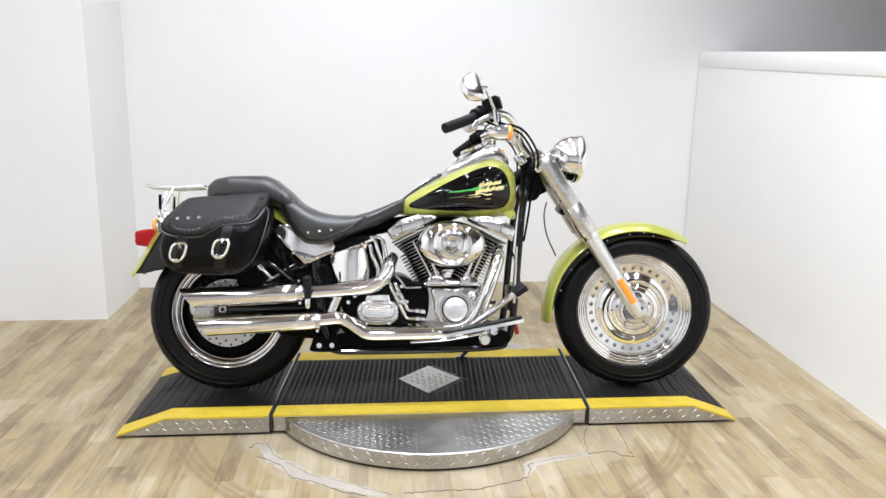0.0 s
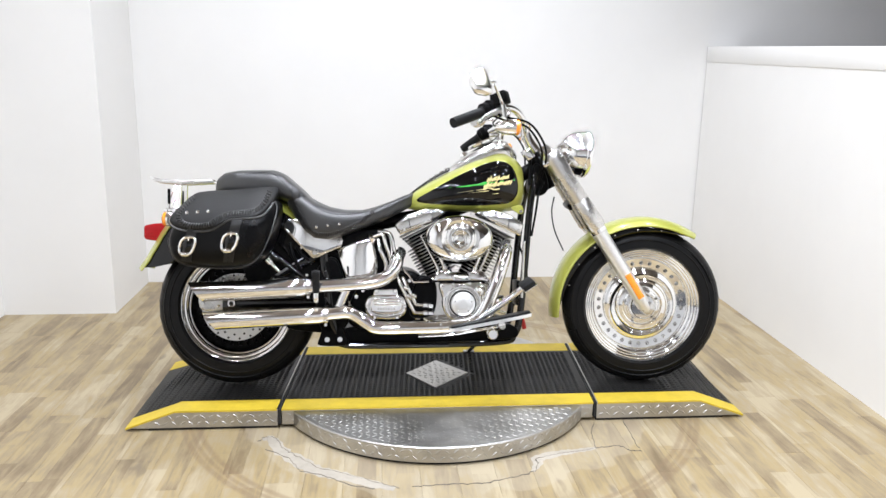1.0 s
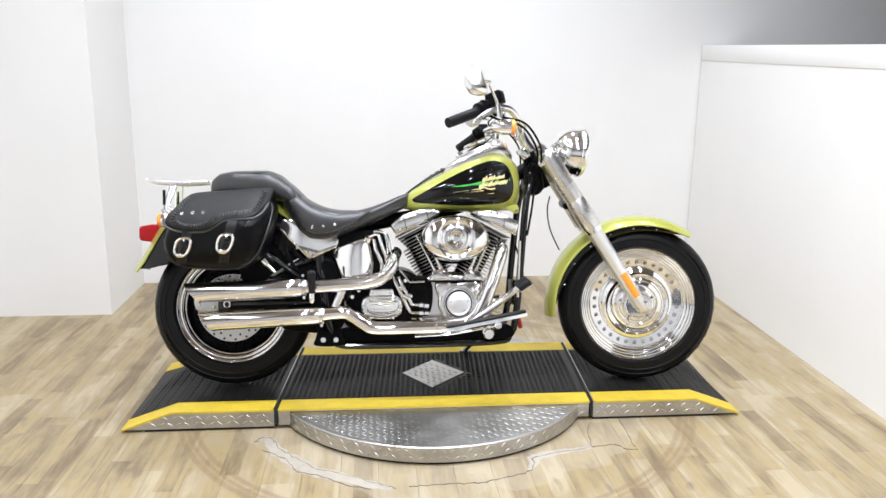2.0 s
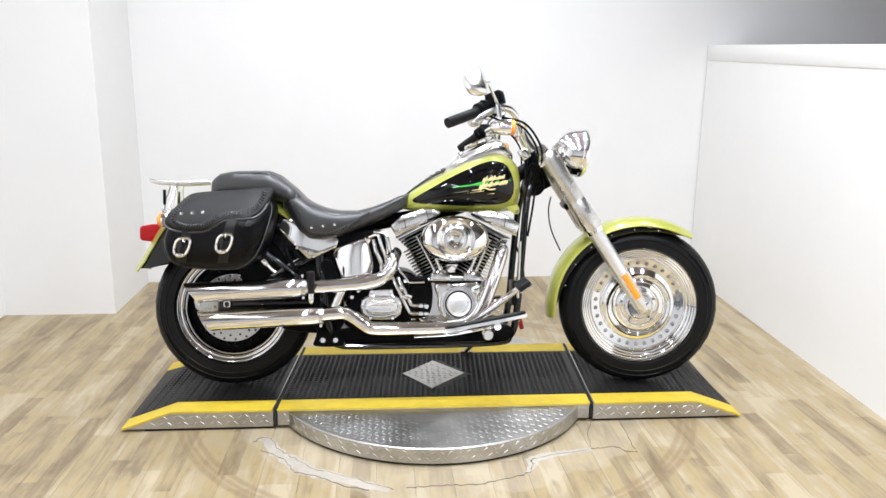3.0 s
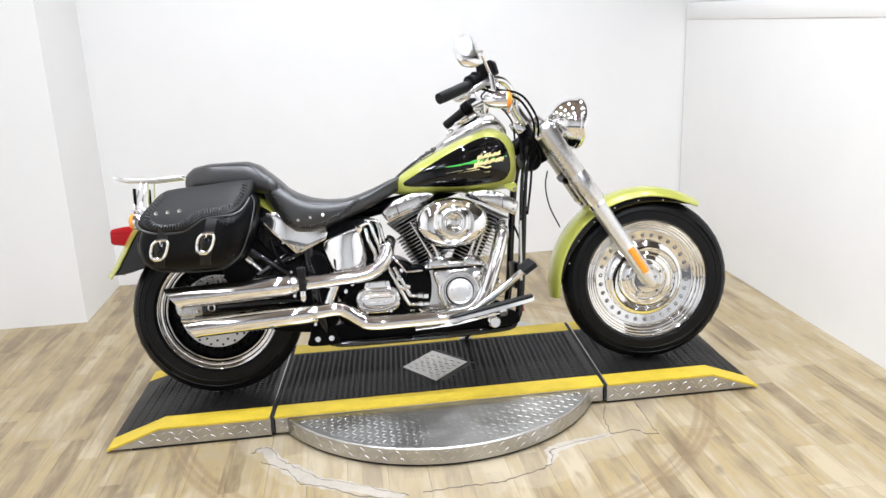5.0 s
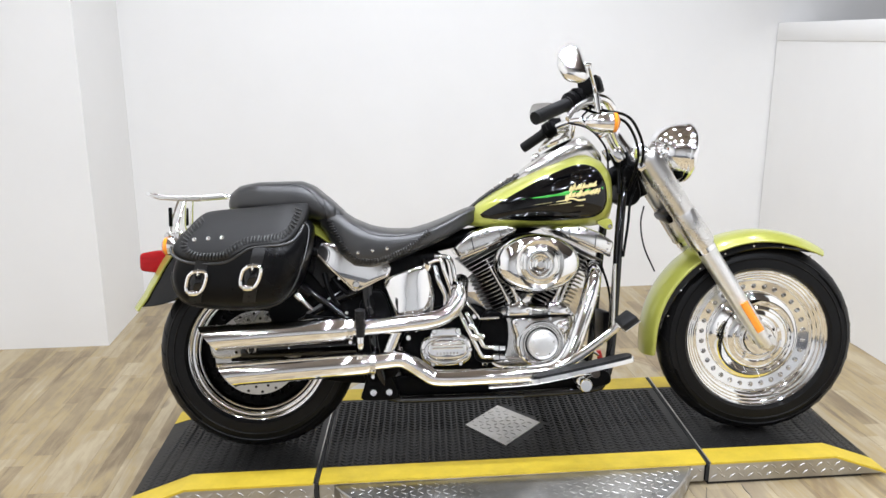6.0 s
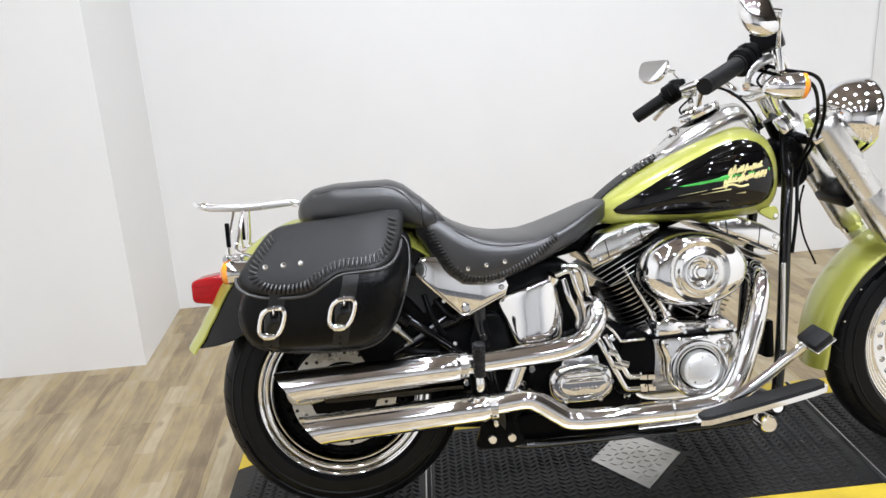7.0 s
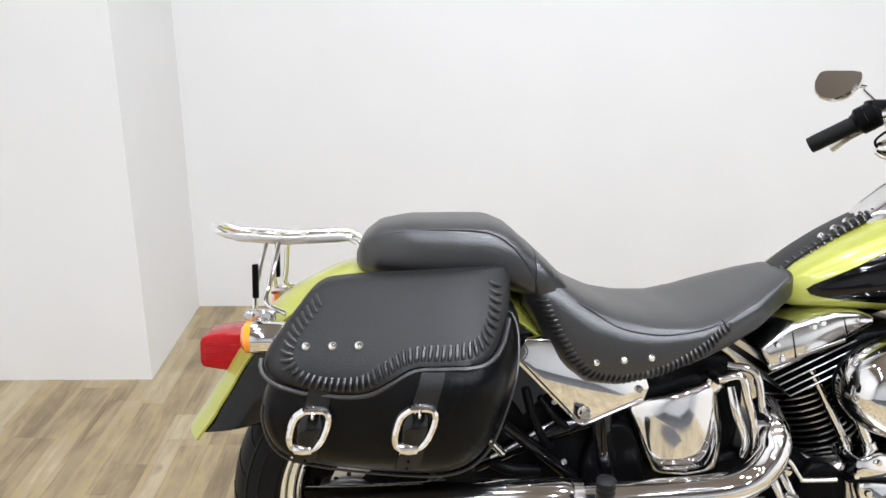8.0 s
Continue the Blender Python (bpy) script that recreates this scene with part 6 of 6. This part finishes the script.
    for sg in (-1, 1):
        g0, g1 = Vector((0.165, sg * 0.318, 1.078)), Vector((0.062, -0.406, 1.027) if sg < 0 else (0.086, 0.367, 1.029))
        d = (g1 - g0).normalized()
        gm = bmesh.new()
        along, radii = [], []
        for k in range(40):
            along.append(g0 + (g1 - g0) * k / 39)
            radii.append((0.0192 if k % 2 else 0.0187) if k < 36 else 0.0184)
        tube(along, radii, 20, 0, gm)
        bp("grip", gm, GRIP, "black rubber grip", hb, "bars")
        s0 = g0 - d * 0.045
        sw = bmesh.new()
        tube([s0 - d * 0.01, s0, g0 - d * 0.006, g0 + d * 0.002], [0.018, 0.030, 0.031, 0.022], 18, 0, sw)
        box(-0.022, -0.022, -0.028, 0.022, 0.022, 0.022, 0.008, Matrix.Translation(s0 + d * 0.012 + Vector((0.008, 0, 0.012))), sw)
        bp("switch_housing", sw, BLACK_PLASTIC, "black switch housing", hb, "bars")
        if sg < 0:
            mm = Matrix.Translation((0.232, -0.308, 1.124)) @ Matrix.Rotation(radians(-30), 4, "Z") @ Matrix.Rotation(radians(-14), 4, "Y")
            bp("brake_reservoir", box(-0.031, -0.023, -0.021, 0.031, 0.023, 0.020, 0.006, mm), BLACK_PLASTIC, "black brake fluid reservoir", hb, "bars")
            bp("reservoir_cap", box(-0.030, -0.022, 0.019, 0.030, 0.022, 0.025, 0.003, mm), BLACK_PAINT, "", hb, "bars")
        blade = [(0.246, -0.308, 1.090), (0.226, -0.318, 1.084), (0.200, -0.337, 1.071), (0.172, -0.362, 1.050), (0.150, -0.405, 1.022)]
        blade = [(u, -sg * v, w) for u, v, w in blade]
        bp("lever", tube(blade, [0.008, 0.0100, 0.0090, 0.0075, 0.0080], 14, 4, flat=0.6), SATIN, "satin alloy lever", hb, "bars")
        bp("lever_pivot", tube([(0.243, sg * 0.309, 1.074), (0.243, sg * 0.309, 1.108)], 0.0075, 14, 0), CHROME, "", hb, "bars")
        bp("lever_bracket", box(-0.018, -0.02, -0.016, 0.03, 0.02, 0.014, 0.006, Matrix.Translation(s0 + Vector((0.022, 0.0, -0.012)))), CHROME, "", hb, "bars")
        for a, b in ((0.006, 0.010), (0.020, 0.008)):
            q = s0 + d * a
            bp("switch_button", box(-0.006, -0.005, -0.004, 0.006, 0.005, 0.004, 0.002, Matrix.Translation(q + Vector((-0.022, sg * 0.016, b)))), BLACK_PAINT, "", hb, "bars")
        bp("housing_seam", tube([s0 + d * 0.0195, s0 + d * 0.0215], 0.0318, 20, 0), BLACK_PAINT, "", hb, "bars")
        bp("grip_collar", tube([g0 - d * 0.002, g0 + d * 0.007], 0.0215, 18, 0), GRIP, "", hb, "bars")
        bp("wire_guide", tube([(0.236, sg * 0.300, 1.070), (0.205, sg * 0.312, 1.040), (0.222, sg * 0.322, 1.020), (0.258, sg * 0.318, 1.026)], 0.0028, 8), BLACK_PLASTIC, "", hb, "bars")
        # mirror on its bent stem
        base = Vector((0.246, sg * 0.336, 1.055))
        low = Vector((0.239, sg * 0.343, 1.101))
        top = Vector((0.210, -0.436, 1.162) if sg < 0 else (0.226, 0.430, 1.168))
        mt = Vector((0.182, -0.450, 1.162) if sg < 0 else (0.198, 0.421, 1.170))
        mr = bp("mirror", tube([base, low - Vector((0, 0, 0.01)), low, top - Vector((0.002, 0, 0.010)), top, (top + mt) * 0.5, mt], [0.0075, 0.0068, 0.006, 0.0052, 0.0052, 0.005, 0.005], 10, 0), CHROME, "chrome teardrop mirror", None, "bars")
        bp("mirror_clamp", tube([base, low], 0.0095, 12, 0), CHROME, "", mr, "bars")
        teard = [(-0.060, 0.016), (-0.050, 0.035), (0.0, 0.042), (0.044, 0.045), (0.058, 0.036), (0.061, 0.004), (0.046, -0.030), (0.004, -0.046), (-0.034, -0.036), (-0.056, -0.008)]
        if sg < 0:
            ca, sa = math.cos(radians(-82)), math.sin(radians(-82))
            teard = [(x * ca - y * sa, x * sa + y * ca) for x, y in teard]
        nrm = Vector((0.28, -0.9, 0.20) if sg < 0 else (0.8, 0.8, -0.47))
        frm = axis(mt + Vector((-0.025 if sg < 0 else -0.038, 0.0, 0.0)), nrm)
        o = [q * (0.86 if sg < 0 else 0.88) for q in resample(teard, 36)]
        sh = bmesh.new()
        rings = []
        for s, h in ((0.94, -0.007), (1.0, -0.004), (1.0, 0.002), (0.92, 0.010), (0.7, 0.018), (0.4, 0.023), (0.12, 0.024)):
            rings.append([frm @ Vector((q.x * s, q.y * s, h)) for q in o])
        loft(rings, sh)
        bp("mirror_shell", sh, CHROME, "", mr, "bars")
        gl = bmesh.new()
        loft([[frm @ Vector((q.x * 0.92, q.y * 0.92, -0.0072)) for q in o], [frm @ Vector((q.x * 0.9, q.y * 0.9, -0.0085)) for q in o]], gl)
        bp("mirror_glass", gl, MIRROR, "", mr, "bars")
        # turn signal under the bar
        sm = axis((0.262, sg * 0.330, 1.021), (1, 0, -0.05))
        sn = bp("turn_signal", lathe([(0, -0.052), (0.012, -0.05), (0.022, -0.036), (0.028, -0.012), (0.0295, 0.018), (0.029, 0.026), (0, 0.026)], sm, 28), CHROME, "chrome turn signal with amber lens", None, "bars")
        bp("amber_lens", lathe([(0.0285, 0.026), (0.0275, 0.036), (0.018, 0.043), (0, 0.045)], sm, 28), AMBER_LENS, "amber lens", sn, "bars")
        bp("signal_stalk", tube([(0.258, sg * 0.318, 1.032), (0.262, sg * 0.285, 1.075), (0.262, sg * 0.248, 1.100)], 0.008, 10, 3), CHROME, "", sn, "bars")
    # cables
    for pts, r, nm in (([(0.17, -0.285, 1.055), (0.225, -0.325, 1.030), (0.285, -0.318, 1.018), (0.332, -0.275, 0.992), (0.383, -0.195, 0.938), (0.396, -0.140, 0.882), (0.388, -0.085, 0.82)], 0.0042, "throttle_cable"),
                       ([(0.165, -0.280, 1.045), (0.222, -0.315, 1.018), (0.280, -0.306, 1.006), (0.323, -0.265, 0.980), (0.370, -0.188, 0.930), (0.382, -0.135, 0.878), (0.376, -0.08, 0.81)], 0.0042, "throttle_cable"),
                       ([(0.36, -0.05, 0.95), (0.352, -0.06, 0.88), (0.345, -0.08, 0.80)], 0.006, "wiring_loom"),
                       ([(0.262, 0.215, 1.060), (0.318, 0.150, 1.030), (0.352, 0.085, 0.965), (0.355, 0.06, 0.90), (0.35, 0.06, 0.82)], 0.0038, "clutch_cable"),
                       ([(0.478, 0.06, 0.76), (0.470, 0.07, 0.70), (0.485, 0.08, 0.62), (0.525, 0.09, 0.535)], 0.0028, "brake_hose"),
                       ([(0.335, 0.08, 0.56), (0.365, 0.10, 0.48), (0.372, 0.11, 0.40), (0.335, 0.11, 0.33), (0.30, 0.11, 0.28)], 0.0042, "breather_hose"),
                       ([(0.41, -0.05, 0.82), (0.385, -0.07, 0.77), (0.37, -0.09, 0.70), (0.35, -0.10, 0.60)], 0.0045, "wiring_loom")):
        bp(nm, tube(pts, r, 8, 6), BLACK_PLASTIC, "black rubber-sheathed cable")
    bp("neck_cover", pillow([(0.355, 0.79), (0.395, 0.76), (0.43, 0.79), (0.415, 0.86), (0.375, 0.89)], 0.05, -0.05, 0.012, 0.012, 36), BLACK_PLASTIC, "black steering head cover")


build_front()


# ---- floor planks ----
def build_floor():
    W, L = 0.127, 0.92
    rng = random.Random(4)
    fl = bpy.data.objects["floor"]
    meshes = []
    for k in range(3):
        bm = box(0.0002, 0.0002, -0.012, W - 0.0002, L - 0.0002, 0.0, 0.0006, segs=1)
        me = bpy.data.meshes.new("plank")
        bm.to_mesh(me)
        bm.free()
        me.materials.append(PLANK)
        meshes.append(me)
    x = -2.4
    while x < 2.0:
        y = -3.4 - rng.random() * L * 0.98
        while y < 2.0:
            ob = new("plank", meshes[rng.randrange(3)])
            ob.parent = fl
            ob.location = (x, y, 0)
            y += L
        x += W
    # places where the floor's film has torn and lifted round the turntable
    for line, wide in (([(-0.672, -0.349), (-0.64, -0.345), (-0.596, -0.435), (-0.535, -0.504), (-0.461, -0.582), (-0.372, -0.625), (-0.265, -0.684), (-0.20, -0.715)], 0.030),
                       ([(0.265, -0.633), (0.296, -0.575), (0.300, -0.545), (0.379, -0.512), (0.45, -0.497), (0.527, -0.479)], 0.020)):
        c = smooth_path([(x, y, 0) for x, y in line], 6)
        rows_ = []
        for i, q in enumerate(c):
            d = (c[min(i + 1, len(c) - 1)] - c[max(i - 1, 0)]).normalized()
            sd = Vector((-d.y, d.x, 0))
            half = wide * (0.35 + 0.65 * math.sin(math.pi * (i + 0.6) / (len(c) + 0.2))) * (0.75 + 0.5 * rng.random())
            rows_.append([(q + sd * k)[:2] + (z,) for k, z in ((-half, 0.0003), (-half * 0.8, 0.0011), (half * 0.8, 0.0013), (half, 0.0003))])
        link("torn_film", loft(rows_, closed=False), FILM, fl, "pale torn floor film")
    for line in ([(-0.685, -0.365), (-0.66, -0.335), (-0.625, -0.345), (-0.585, -0.425), (-0.525, -0.49), (-0.45, -0.565), (-0.365, -0.610), (-0.26, -0.668), (-0.19, -0.71)],
                 [(-0.142, -0.706), (-0.039, -0.698), (0.084, -0.697), (0.18, -0.671), (0.265, -0.633), (0.296, -0.577), (0.295, -0.549), (0.379, -0.514), (0.45, -0.50), (0.527, -0.481)],
                 [(0.575, -0.272), (0.54, -0.381), (0.527, -0.481)], [(0.527, -0.481), (0.61, -0.467), (0.646, -0.503), (0.682, -0.515)], [(0.694, -0.272), (0.685, -0.409), (0.682, -0.515)],
                 [(-0.654, -0.422), (-0.558, -0.500), (-0.52, -0.576), (-0.447, -0.613), (-0.347, -0.679), (-0.264, -0.711)]):
        c = [q + Vector((rng.uniform(-0.004, 0.004), rng.uniform(-0.004, 0.004), 0.0008)) for q in smooth_path([(x, y, 0) for x, y in line], 8)]
        link("torn_edge", tube(c, [rng.uniform(0.0012, 0.003) for _ in c], 5, 0, flat=0.45), TORN, fl, "dark torn edge of the floor film")
    # dark unseen carpet added behind the bay and beyond the partition for neutral reflections
    cp = box(-2.4, -8.0, -0.004, 6.2, -3.4, 0.004, 0.002, segs=1)
    box(2.03, -3.4, -0.004, 6.2, 2.0, 0.004, 0.002, bm=cp, segs=1)
    tagged(link("carpet", cp, UNSEEN_CARPET), "unseen grey carpet added past the plank floor for neutral reflections", "carpet", kind="structure")


build_floor()
